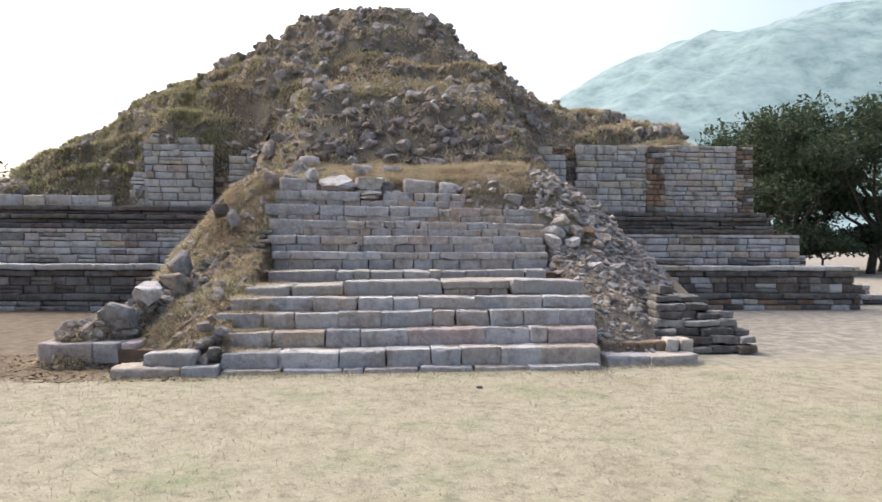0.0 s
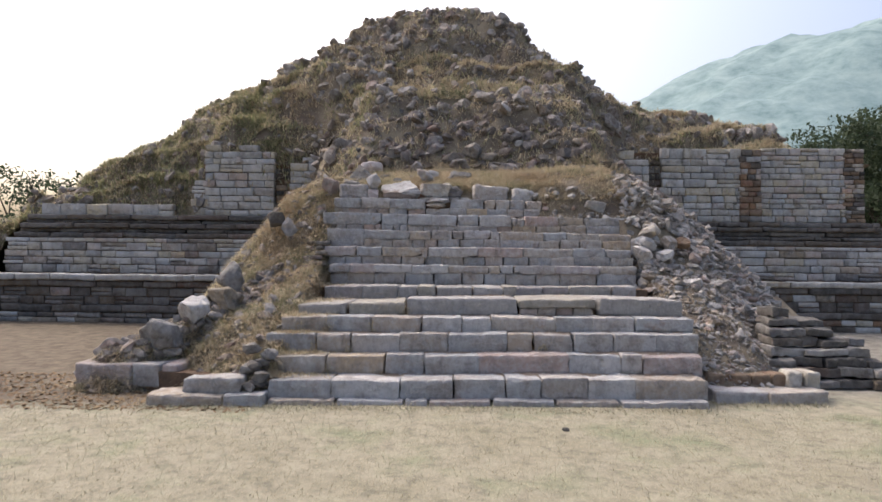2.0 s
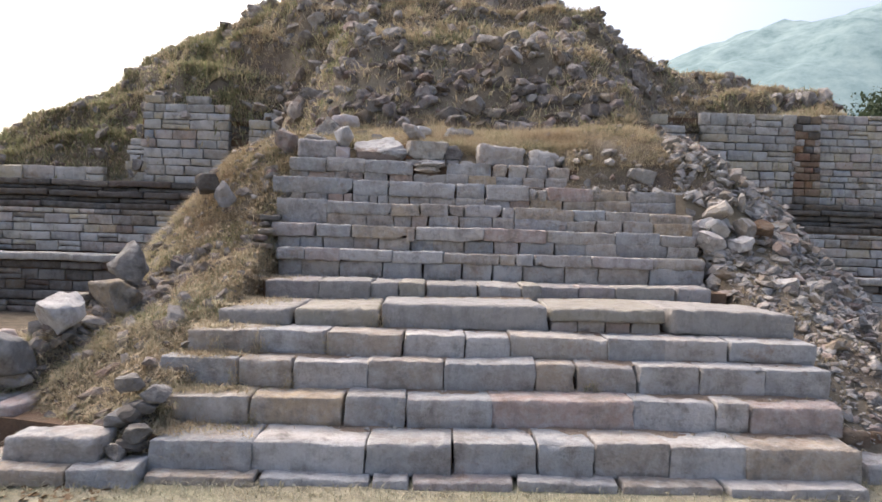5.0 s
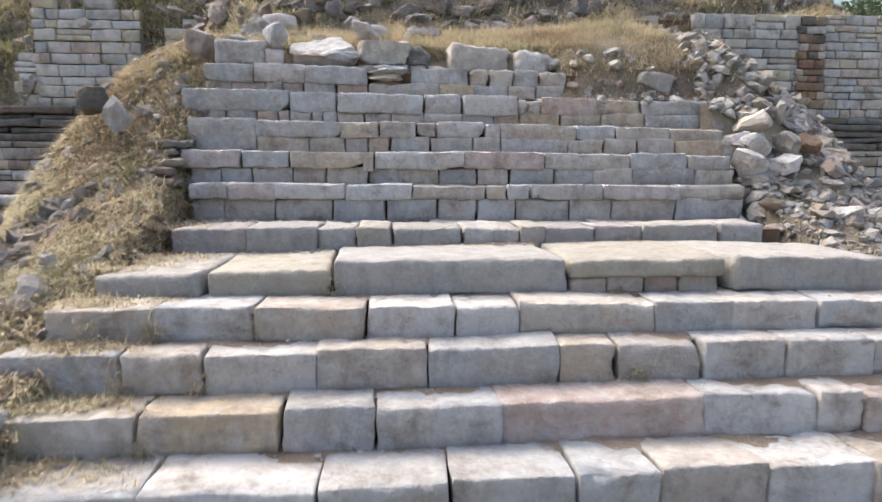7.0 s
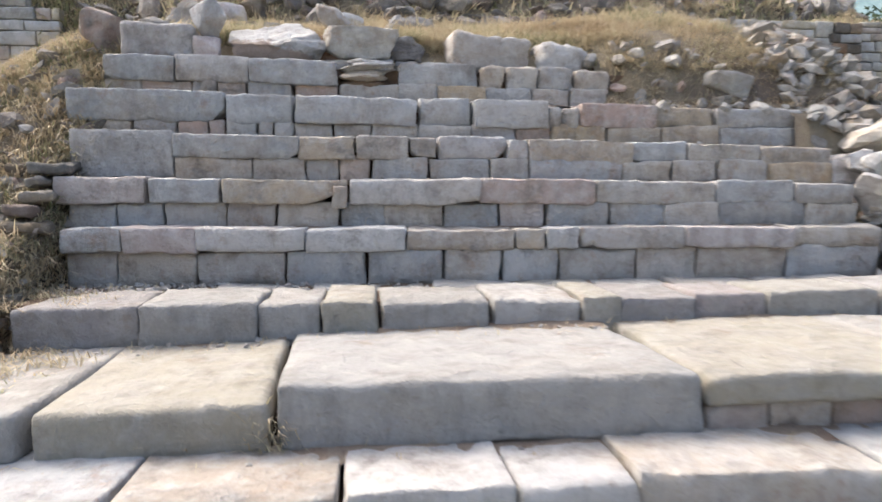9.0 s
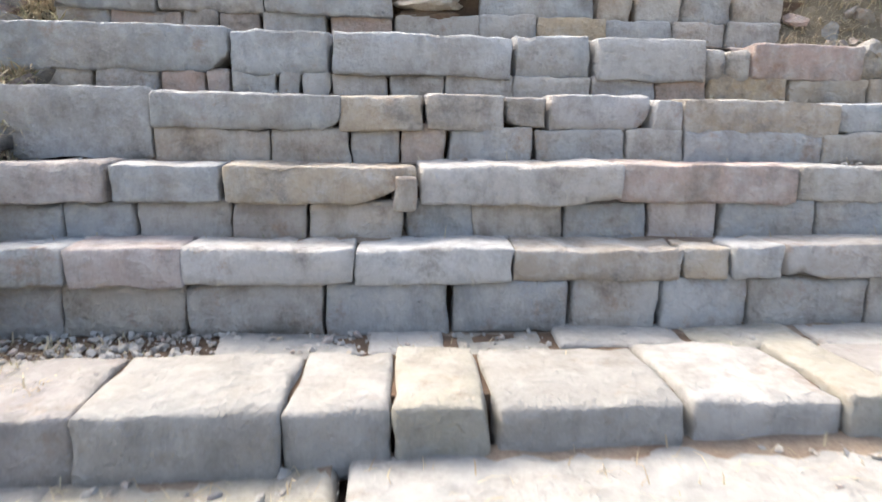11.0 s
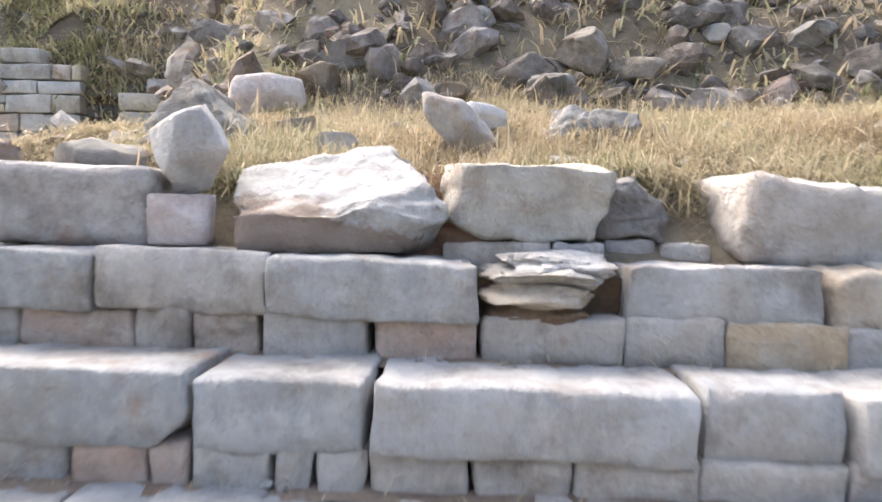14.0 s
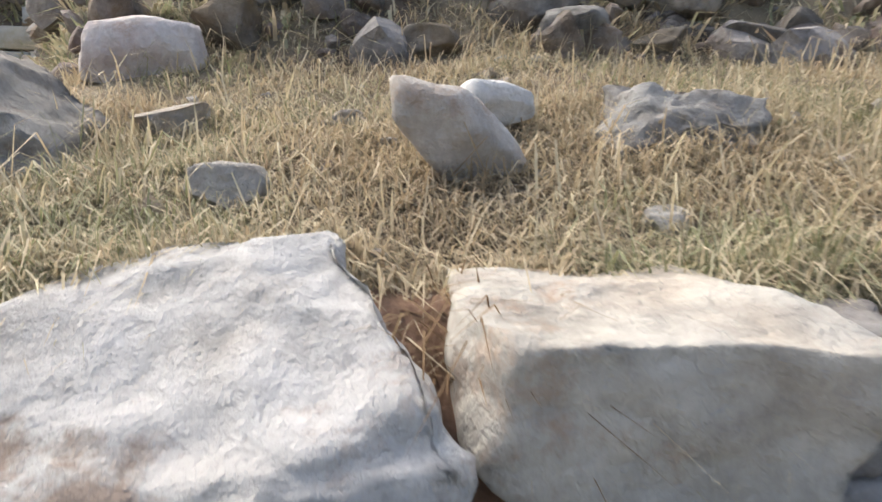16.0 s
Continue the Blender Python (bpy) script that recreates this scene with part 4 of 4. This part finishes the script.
wl = tagged(empty("wall_west"), "ruined ashlar wall with dark mouldings overgrown by grass", "wall", kind="structure")
solid("core", -6.7, -3.7, 17.02, 19, 0.0, 3.7, M_SOIL, wl)
masonry(wl, -6.55, -4.97, 2.36, 4.02, 16.8, seed=51, ragged=0.05)
masonry(wl, -6.85, -6.5, 2.36, 3.3, 16.82, seed=52, ragged=0.3)
masonry(wl, -4.56, -3.6, 2.36, 3.75, 16.82, seed=53, ragged=0.12)
masonry(wl, -4.96, -4.57, 2.36, 3.5, 16.95, (0.1, 0.2), (0.14, 0.3), (M_DARK, M_RUST, M_DARK), seed=54)
masonry(wl, -10.3, -7.3, 2.34, 2.62, 16.75, (0.26, 0.28), (0.4, 0.7), seed=55, ragged=0.0)
for k, (z0, z1, dy) in enumerate(((1.82, 1.94, 16.52), (1.94, 2.04, 16.64), (2.04, 2.16, 16.56), (2.16, 2.24, 16.68), (2.24, 2.36, 16.62))):
    band(wl, -10.9 + 0.06 * k, -3.0, dy, z0, z1, 60 + k)
solid("core_low", -10.6, -2.8, 16.9, 19.4, 0.0, 2.3, M_SOIL, wl)
solid("core_mid", -10.9, -3.0, 16.56, 17.0, 0.5, 1.84, M_SOIL, wl)
masonry(wl, -11.0, -3.0, 1.02, 1.82, 16.45, (0.15, 0.2), (0.25, 0.6), (M_WALL, M_WALL, M_WALL, M_WALL, M_GREY, M_FILL), seed=56)
solid("core_plinth", -11.6, -3.0, 15.75, 18.5, -0.1, 0.98, M_SOIL, wl)
band(wl, -11.7, -3.0, 15.6, 0.88, 1.02, 66, M_WALL, "ledge_stone")
band(wl, -11.7, -3.0, 15.66, 0.74, 0.88, 67)
masonry(wl, -11.7, -3.0, 0.36, 0.74, 15.7, (0.18, 0.26), (0.25, 0.55), (M_DARK, M_DARK, M_DARK, M_GREY, M_DARK), seed=57, batter=0)
band(wl, -11.7, -3.0, 15.6, 0.2, 0.36, 68)
masonry(wl, -11.8, -3.0, -0.03, 0.2, 15.62, (0.11, 0.13), (0.3, 0.6), (M_GREY, M_DARK, M_WALL), seed=58, batter=0)

# ------------------------------------------------------------------ rubble on the mound
rng = np.random.default_rng(5)


def on_mound(n, x0, x1, y0, y1, test=None, seed=0):
    r = np.random.default_rng(seed)
    x, y = r.uniform(x0, x1, n), r.uniform(y0, y1, n)
    z = mound_z(x, y)
    ok = mound_keep(x, y, z)
    if test is not None:
        ok &= test(x, y, z)
    return np.stack([x, y, z], 1)[ok]


def stuff(name, me, label, category):
    return tagged(new(name, me), label, category, kind="stuff")


def heap(x, y, z):
    """Where the mound is bare rubble: the steep face above the stairs, the top, patches on the slopes."""
    face = (y > 14.2) & (y < 16.4 + 0.3 * wavy(x, y)) & (np.abs(x + 0.6) < 2.2 + 0.5 * wavy(x, y, 1.3, 4))
    top = (y > 18.9) & (x > -5) & (x < 3.2)
    patch = (wavy(x, y, 0.9, 5.0) > 0.36) & (y > 15)
    ledge = (np.cos(ledge_phase(x, y, z)) > 0.45) & (y > 16.9) & (wavy(x, y, 0.7, 8.0) > -0.25)
    side = (np.abs(np.abs(x + 0.3) - 3.0) < 0.9) & (y > 15.2) & (y < 18.6) & (wavy(x, y, 1.7, 9.0) > -0.2)
    return face | top | patch | ledge | side


pts = on_mound(9500, -12, 8.4, 14.2, 22, heap, 1)
foot = (pts[:, 1] < 15.4) & (np.abs(pts[:, 0] + 0.6) < 2.6)
low = pts[foot]
stuff("rubble", scatter_stones("rubble", low, np.random.default_rng(4).gamma(2.0, 0.075, len(low)).clip(0.06, 0.42), M_DARKROCK, 5, 0.7, 2, sink=0.1), "dark rubble at the foot of the mound's face", "rubble")
pts = pts[~foot]
stuff("rubble", scatter_stones("rubble", pts, np.random.default_rng(2).gamma(2.0, 0.08, len(pts)).clip(0.07, 0.5), M_ROCK, 3, 0.7, 2, sink=0.14), "dark angular rubble stones piled on the mound", "rubble")
pts = on_mound(2600, -12, 8.4, 14.2, 22, lambda x, y, z: ~heap(x, y, z), 6)
stuff("rubble", scatter_stones("rubble", pts, np.random.default_rng(7).gamma(2.0, 0.08, len(pts)).clip(0.06, 0.45), M_ROCK, 8, 0.6), "grey stones scattered through the mound's grass", "rubble")
pts = on_mound(9000, 1.85, 4.4, 8.2, 13.0, None, 9)
stuff("rubble", scatter_stones("rubble", pts, (np.random.default_rng(10).gamma(1.6, 0.046, len(pts)) * (0.7 + 0.9 * smooth((pts[:, 1] - 10) / 2))).clip(0.02, 0.3), M_CHIP, 11, 0.42, tilt=0.5, sink=0.1), "broken slabs and chips spilled down the bank", "rubble")
pts = on_mound(2600, -5.2, -3.2, 8.7, 10.9, lambda x, y, z: np.abs((y - 9.0) - (x + 4.45) * 1.3) < 0.6, 18)
stuff("rubble", scatter_stones("rubble", pts, np.random.default_rng(19).gamma(2.2, 0.05, len(pts)).clip(0.04, 0.28), M_ROCK, 20, 0.55), "dark rubble between the fallen stones", "rubble")
pts = on_mound(2200, -5.4, -2.4, 8.2, 13.4, None, 12)
stuff("rubble", scatter_stones("rubble", pts, np.random.default_rng(13).gamma(2.0, 0.045, len(pts)).clip(0.03, 0.25), M_ROCK, 14, 0.5), "small stones in the grassy bank", "rubble")
pts = on_mound(110, 0.45, 2.1, 11.66, 12.25, None, 73)
stuff("rubble", scatter_stones("rubble", pts, np.random.default_rng(74).gamma(2.0, 0.036, len(pts)).clip(0.03, 0.18), M_CHIP, 75, 0.6, 2, sink=0.15), "broken stones along the edge of the grass", "rubble")
pts = on_mound(160, -3, 2.6, 12.3, 14.2, None, 15)
stuff("rubble", scatter_stones("rubble", pts, np.random.default_rng(16).gamma(2.0, 0.022, len(pts)).clip(0.02, 0.11), M_CHIP, 17, 0.6, 3), "small stones in the grass above the stairs", "rubble")

TREADS = ((8.45, 8.62, (0.205, 0.255), -2.5, 1.9), (8.74, 8.88, (0.40, 0.455), -2.6, 1.95), (8.98, 9.1, (0.60, 0.65), -2.6, 1.95), (9.28, 9.42, (0.775, 0.81), -2.5, 1.95),
          (10.05, 10.27, (0.90, 0.935), -2.4, -1.32), (10.05, 10.27, (0.955, 0.985), -1.28, 0.03), (10.05, 10.27, (0.99, 0.99), 0.07, 1.7), (10.62, 10.95, (1.07, 1.09), -2.4, 1.75),
          (11.05, 11.16, (1.362, 1.365), -2.4, 1.8), (11.32, 11.42, (1.622, 1.612), -2.4, 1.8), (11.54, 11.66, (1.885, 1.85), -2.4, 1.8), (11.82, 11.92, (2.13, 2.115), -2.5, 0.6))


def drift(x0, x1, y1, z, seed):
    """A thin wedge of blown soil against the foot of a riser, broken where the tread is swept bare."""
    xs, us = np.arange(x0, x1, 0.035), np.linspace(0, 1, 6)
    X, U = np.meshgrid(xs, us)
    lump = 0.5 + 0.5 * wavy(X * 2.3, U * 0.6, 1.0, seed) + 0.25 * wavy(X * 9, U * 3, 1.0, seed + 2)
    Y = y1 + 0.05 - U * (0.09 + 0.07 * lump)
    Z = lerp(z[0], z[1], (X - x0) / (x1 - x0)) - 0.012 + (1 - U) * 0.034 * np.clip(lump, 0, 1.4) + 0.004 * wavy(X * 20, U * 8, 1.0, seed)
    idx = np.arange(X.size).reshape(X.shape)
    q = np.stack([idx[:-1, :-1], idx[1:, :-1], idx[1:, 1:], idx[:-1, 1:]], -1).reshape(-1, 4)
    stuff("soil_drift", mesh_of("soil_drift", np.stack([X, Y, Z], -1).reshape(-1, 3), q, M_DUST, True), "reddish soil gathered at the back of a tread", "soil")


for k, (y0, y1, z, x0, x1) in enumerate(TREADS):
    drift(x0, x1, y1, z, 1.7 * k + 0.4)
r = np.random.default_rng(90)
grit, straw = [], []
for y0, y1, z, x0, x1 in TREADS:
    for _ in range(330 if y1 - y0 > 0.3 else 90):
        x, y = r.uniform(x0, x1), y1 - abs(r.normal(0, 0.4)) * (y1 - y0)
        if wavy(x * 2, y, 1.1, z[0]) > -0.1:
            grit.append((x, y, lerp(z[0], z[1], (x - x0) / (x1 - x0)) - 0.004))
    for _ in range(60):
        x = r.uniform(x0, x1)
        straw.append((x, r.uniform(y0, y1), lerp(z[0], z[1], (x - x0) / (x1 - x0)) + 0.004))
for _ in range(700):
    grit.append((-2.0 + r.normal(0, 0.35), r.uniform(10.66, 10.96), 1.078))
stuff("grit", scatter_stones("grit", grit, r.gamma(2, 0.009, len(grit)).clip(0.007, 0.05), M_GRIT, 91, 0.6), "grit and stone chips lying on the treads", "gravel")
stuff("straw", blades("straw", straw, r.uniform(0.02, 0.07, len(straw)), M_STRAW, 92, 0.0016, 1.4, 1.2), "straw and grass bits on the treads", "grass")

# ------------------------------------------------------------------ grass
def tufts(centres, per, radius, length, seed):
    r = np.random.default_rng(seed)
    n = len(centres)
    p = np.repeat(centres, per, axis=0) + np.concatenate([r.normal(0, radius, (n * per, 2)), np.full((n * per, 1), -0.015)], 1)
    return p, np.repeat(r.uniform(*length, n), per) * r.uniform(0.5, 1.2, n * per)


def resettle(p):
    p[:, 2] = mound_z(p[:, 0], p[:, 1]) - 0.015
    return p


c = on_mound(30000, -12.3, 8.4, 14.3, 21.5, lambda x, y, z: ~heap(x, y, z) | (np.random.default_rng(3).random(x.shape) < 0.25), 21)
p, ln = tufts(c, 11, 0.1, (0.07, 0.24), 22)
stuff("mound_grass", blades("mound_grass", resettle(p), ln, M_SCRUB, 23, 0.010, 1.1, 0.95), "dry brown tussock grass on the mound", "grass")
c = on_mound(10500, -3.6, 2.9, 11.85, 14.5, lambda x, y, z: (wavy(x, y, 2.6, 1.0) > -0.5) & (y > np.where(x > 0.6, 11.68, 12.36)), 24)
p, ln = tufts(c, 14, 0.05, (0.03, 0.14), 25)
stuff("dry_grass", blades("dry_grass", resettle(p), ln, M_STRAW, 26, 0.0024, 1.2, 1.3), "straw-coloured dry grass above the stairs", "grass")
c = on_mound(5200, -3.2, 0.9, 12.3, 13.5, None, 76)
p, ln = tufts(c, 12, 0.035, (0.04, 0.15), 77)
stuff("dry_grass", blades("dry_grass", resettle(p), ln, M_STRAW, 78, 0.002, 1.3, 1.35), "matted dry grass behind the top course", "grass")
p = on_mound(2600, -3.4, 2.6, 12.25, 14.4, None, 70) + (0, 0, 0.02)
stuff("dry_grass", blades("dry_grass", p, np.random.default_rng(71).uniform(0.1, 0.26, len(p)), M_STRAW, 72, 0.002, 1.3, 1.1), "long dry straw stalks lying over the grass", "grass")
c = on_mound(17000, -5.0, -2.45, 8.2, 13.6, lambda x, y, z: wavy(x, y, 2.2, 3.0) > -0.55, 27)
p, ln = tufts(c, 12, 0.06, (0.05, 0.15), 28)
stuff("dry_grass", blades("dry_grass", resettle(p), ln, M_STRAW, 29, 0.004, 1.3, 1.1), "dry trampled grass on the bank beside the stairs", "grass")
c = on_mound(350, 2.0, 4.0, 8.2, 12.0, None, 30)
p, ln = tufts(c, 10, 0.05, (0.05, 0.14), 31)
stuff("dry_grass", blades("dry_grass", resettle(p), ln, M_STRAW, 32, 0.004, 1.0, 0.9), "sparse dry grass among broken slabs", "grass")

c = on_mound(5200, -12.3, -2.6, 14.6, 21, lambda x, y, z: (~heap(x, y, z)) & (wavy(x, y, 1.5, 2.0) + 0.16 * (-5.5 - x) > 0.0), 36)
p, ln = tufts(c, 20, 0.11, (0.1, 0.3), 37)
stuff("mound_grass", blades("mound_grass", resettle(p), ln, M_GREEN, 38, 0.012, 1.0, 0.9), "olive green scrub on the mound's shaded shoulder", "grass")
c = on_mound(700, -3.6, 2.6, 12.3, 14.4, lambda x, y, z: wavy(x, y, 2.0, 6.0) > 0.38, 39)
p, ln = tufts(c, 14, 0.05, (0.05, 0.14), 40)
stuff("dry_grass", blades("dry_grass", resettle(p), ln, M_GREEN, 41, 0.0028, 1.1, 1.0), "greener tufts among the dry grass", "grass")
c = on_mound(2400, -5.0, -2.5, 8.3, 13.2, lambda x, y, z: wavy(x, y, 2.0, 6.0) > 0.05, 42)
p, ln = tufts(c, 16, 0.06, (0.06, 0.16), 43)
stuff("dry_grass", blades("dry_grass", resettle(p), ln, M_GREEN, 44, 0.0036, 1.1, 1.0), "greener tufts on the grassy bank", "grass")

r = np.random.default_rng(84)
k = r.random(5200)
left = r.random(5200) < 0.55
x = np.where(left, lerp(-2.0, -1.42, k), lerp(-1.4, -0.5, k))
y = np.where(left, lerp(12.42, 12.52, k), 12.45 - 0.02 * k) + r.normal(0, 0.035, 5200)
p = np.stack([x, y, mound_z(x, y) - 0.01], 1)
stuff("dry_grass", blades("dry_grass", p, r.uniform(0.06, 0.17, 5200), M_STRAW, 85, 0.0024, 1.4, 1.25), "matted grass hanging over the head stones", "grass")
p = np.stack([r.normal(-1.27, 0.06, 260), r.uniform(12.2, 12.42, 260), r.uniform(2.5, 2.62, 260)], 1)
stuff("roots", blades("roots", p, r.uniform(0.05, 0.16, 260), M_LITTER, 86, 0.0022, 1.9, 1.3), "dead roots trailing from washed-out earth", "roots")
# grass creeping over the ends of the steps
steps = np.array([(8.3, 8.6, 0.225), (8.64, 8.86, 0.42), (8.9, 9.1, 0.615), (9.15, 9.4, 0.785), (9.5, 10.25, 0.925), (10.3, 10.85, 1.08)])
sel = steps[r.integers(len(steps), size=520)]
c = np.stack([-2.72 + np.abs(r.normal(0, 0.3, 520)), lerp(sel[:, 0], sel[:, 1], r.random(520) ** 0.6), sel[:, 2]], 1)
p, ln = tufts(c, 12, 0.035, (0.03, 0.09), 87)
stuff("dry_grass", blades("dry_grass", p, ln, M_STRAW, 88, 0.003, 1.3, 1.2), "dry grass creeping over the ends of the steps", "grass")

r = np.random.default_rng(80)
n = 3200
p = np.stack([r.uniform(-3.8, 3.2, n), r.normal(8.03, 0.09, n), np.full(n, -0.025)], 1)
p[:, 1] += 0.03 * p[:, 0] + 0.35 * (p[:, 0] > 2.0)
stuff("dry_grass", blades("dry_grass", p, r.uniform(0.03, 0.09, n), M_LAWN, 81, 0.003, 1.0, 0.95), "dry grass fringe along the foot of the stairs", "grass")
JOINTS = ((-2.26, 8.85, 0.42), (-1.87, 8.85, 0.42), (-2.16, 9.09, 0.62), (-1.65, 9.1, 0.62), (-2.08, 8.59, 0.22), (-1.3, 9.41, 0.79), (1.6, 11.0, 1.25), (0.3, 8.88, 0.44), (-2.5, 9.08, 0.62), (-2.6, 8.85, 0.42))
p = np.concatenate([np.array(c) + r.normal(0, 1, (110, 3)) * (0.035, 0.012, 0.05) for c in JOINTS])
stuff("dry_grass", blades("dry_grass", p, r.uniform(0.03, 0.09, len(p)), M_STRAW, 82, 0.0025, 1.0, 0.9), "grass tufts growing in the joints of the steps", "grass")

r = np.random.default_rng(33)
x, y = r.uniform(-8, 9, 170000), 1.2 + 7.0 * r.random(170000) ** 0.8
ok = (r.random(x.shape) < smooth((5.5 - x + wavy(x, y, 0.8)) / 2.5) + 0.05) & ~((x < -3.6) & (y > 7.8)) & (y < 8.1)
p = np.stack([x, y, ground_z(x, y) - 0.004], 1)[ok]
stuff("lawn_grass", blades("lawn_grass", p, r.uniform(0.012, 0.034, len(p)), M_LAWN, 34, 0.003, 1.2, 1.1), "short dry lawn grass", "grass")
x, y = r.uniform(-8, -2.7, 3500), r.uniform(7.7, 9.6, 3500)
p = np.stack([x, y, ground_z(x, y) + 0.004], 1)
stuff("leaf_litter", scatter_stones("leaf_litter", p, r.uniform(0.03, 0.08, len(p)), M_LITTER, 35, 0.12, tilt=0.3), "brown dead leaves on bare earth", "leaves")


# ------------------------------------------------------------------ trees and distance
def tree(at, height, spread, seed, label, leaves=5200, name="tree"):
    r = np.random.default_rng(seed)
    th = tagged(empty(name, at), label, "tree")
    verts, faces = [], []

    def limb(a, b2, ra, rb, sides=7):
        a, b2 = Vector(a), Vector(b2)
        q = (b2 - a).to_track_quat("Z", "Y").to_matrix()
        o = len(verts)
        for cpt, rad in ((a, ra), ((a + b2) / 2 + Vector(r.normal(0, 0.04, 3)) * (b2 - a).length, (ra + rb) / 2), (b2, rb)):
            for k in range(sides):
                t = 2 * math.pi * k / sides
                verts.append(tuple(cpt + q @ Vector((math.cos(t) * rad, math.sin(t) * rad, 0))))
        for ring in range(2):
            for k in range(sides):
                faces.append((o + ring * sides + k, o + ring * sides + (k + 1) % sides, o + (ring + 1) * sides + (k + 1) % sides, o + (ring + 1) * sides + k))

    fork = (r.normal(0, 0.3), r.normal(0, 0.3), height * 0.24)
    limb((0, 0, -0.2), fork, height * 0.03, height * 0.022)
    tips = []
    for k in range(7):
        a = k * 0.9 + r.uniform(-0.3, 0.3)
        e = (math.cos(a) * spread * r.uniform(0.35, 0.7), math.sin(a) * spread * r.uniform(0.35, 0.7), height * r.uniform(0.35, 0.85))
        limb(fork, e, height * 0.014, height * 0.006, 6)
        for _ in range(4):
            t = (e[0] + r.normal(0, spread * 0.28), e[1] + r.normal(0, spread * 0.28), min(height, e[2] + r.uniform(-0.05, 0.2) * height))
            limb(e, t, height * 0.006, height * 0.002, 5)
            tips.append(t)
    part("trunk", mesh_of("trunk", verts, faces, M_BARK, True), th)
    tips = np.array(tips)
    cl = tips[r.integers(len(tips), size=leaves // 26)] + r.normal(0, 1, (leaves // 26, 3)) * np.array([spread * 0.13, spread * 0.13, height * 0.045])
    ctr = np.repeat(cl, 26, axis=0) + r.normal(0, 0.26, (len(cl) * 26, 3)) * np.array([1.2, 1.2, 0.6])
    m = len(ctr)
    u, v = r.normal(size=(m, 3)), r.normal(size=(m, 3))
    u /= np.linalg.norm(u, axis=1)[:, None]
    v /= np.linalg.norm(v, axis=1)[:, None]
    s = r.uniform(0.07, 0.17, m)[:, None]
    vv = np.stack([ctr - u * s, ctr + v * s * 0.6, ctr + u * s, ctr - v * s * 0.6], 1).reshape(-1, 3)
    o = (np.arange(m) * 4)[:, None, None]
    tt = (np.array([[0, 1, 2], [0, 2, 3]])[None] + o).reshape(-1, 3)
    part("crown", tri_mesh("crown", vv, tt, M_LEAF), th)


for k, (x, y, h, sp) in enumerate(((21.6, 37, 8.6, 4.0), (25.5, 36, 8.4, 4.4), (28.5, 39, 10.5, 5.0), (23.5, 44, 9.5, 4.5), (33, 38, 9.5, 5), (22.5, 43, 7.5, 3.6), (37, 42, 11, 5))):
    tree((x, y, 0), h, sp, 200 + k, "dark green broad-crowned acacia tree beyond the ruin", 15000)
for k, (x, y, h) in enumerate(((18, 36, 2.6), (21, 35, 2.4), (24, 38, 3), (27, 36, 2.6), (30, 40, 3.2), (33, 36, 2.6), (17, 40, 2.8), (37, 38, 3))):
    tree((x, y, 0), h, 2.6, 260 + k, "low dark green scrub under the trees", 4200, "shrub")
tree((-24, 40, 0), 6.8, 3.4, 230, "small thin-leaved tree behind the mound", 1300)
tree((-29, 42, 0), 6.2, 3.6, 231, "small thin-leaved tree behind the mound", 1300)

hx = np.linspace(-500, 1500, 150)
hy = np.linspace(330, 1100, 60)
HX, HY = np.meshgrid(hx, hy)
az = HX / HY
ridge = np.interp(az, [-2, -0.2, 0.1, 0.245, 0.37, 0.5, 0.7, 1.0, 2.5], [0, 0, 60, 195, 245, 282, 330, 380, 420])
HZ = ridge * smooth((HY - 330) / 560) + (14 * wavy(HX, HY, 0.012) + 6 * wavy(HX, HY, 0.04)) * smooth((HY - 330) / 200) * np.clip(ridge / 120, 0, 1) - 2
idx = np.arange(HX.size).reshape(HX.shape)
q = np.stack([idx[:-1, :-1], idx[:-1, 1:], idx[1:, 1:], idx[1:, :-1]], -1).reshape(-1, 4)
# backdrop hill, its haze carried by the material's colour and glow
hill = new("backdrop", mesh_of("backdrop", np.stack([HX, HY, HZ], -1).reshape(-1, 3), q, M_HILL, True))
tagged(hill, "wooded hillside in the distance, haze painted in as pale blue-green and glow", "hill", kind="structure")
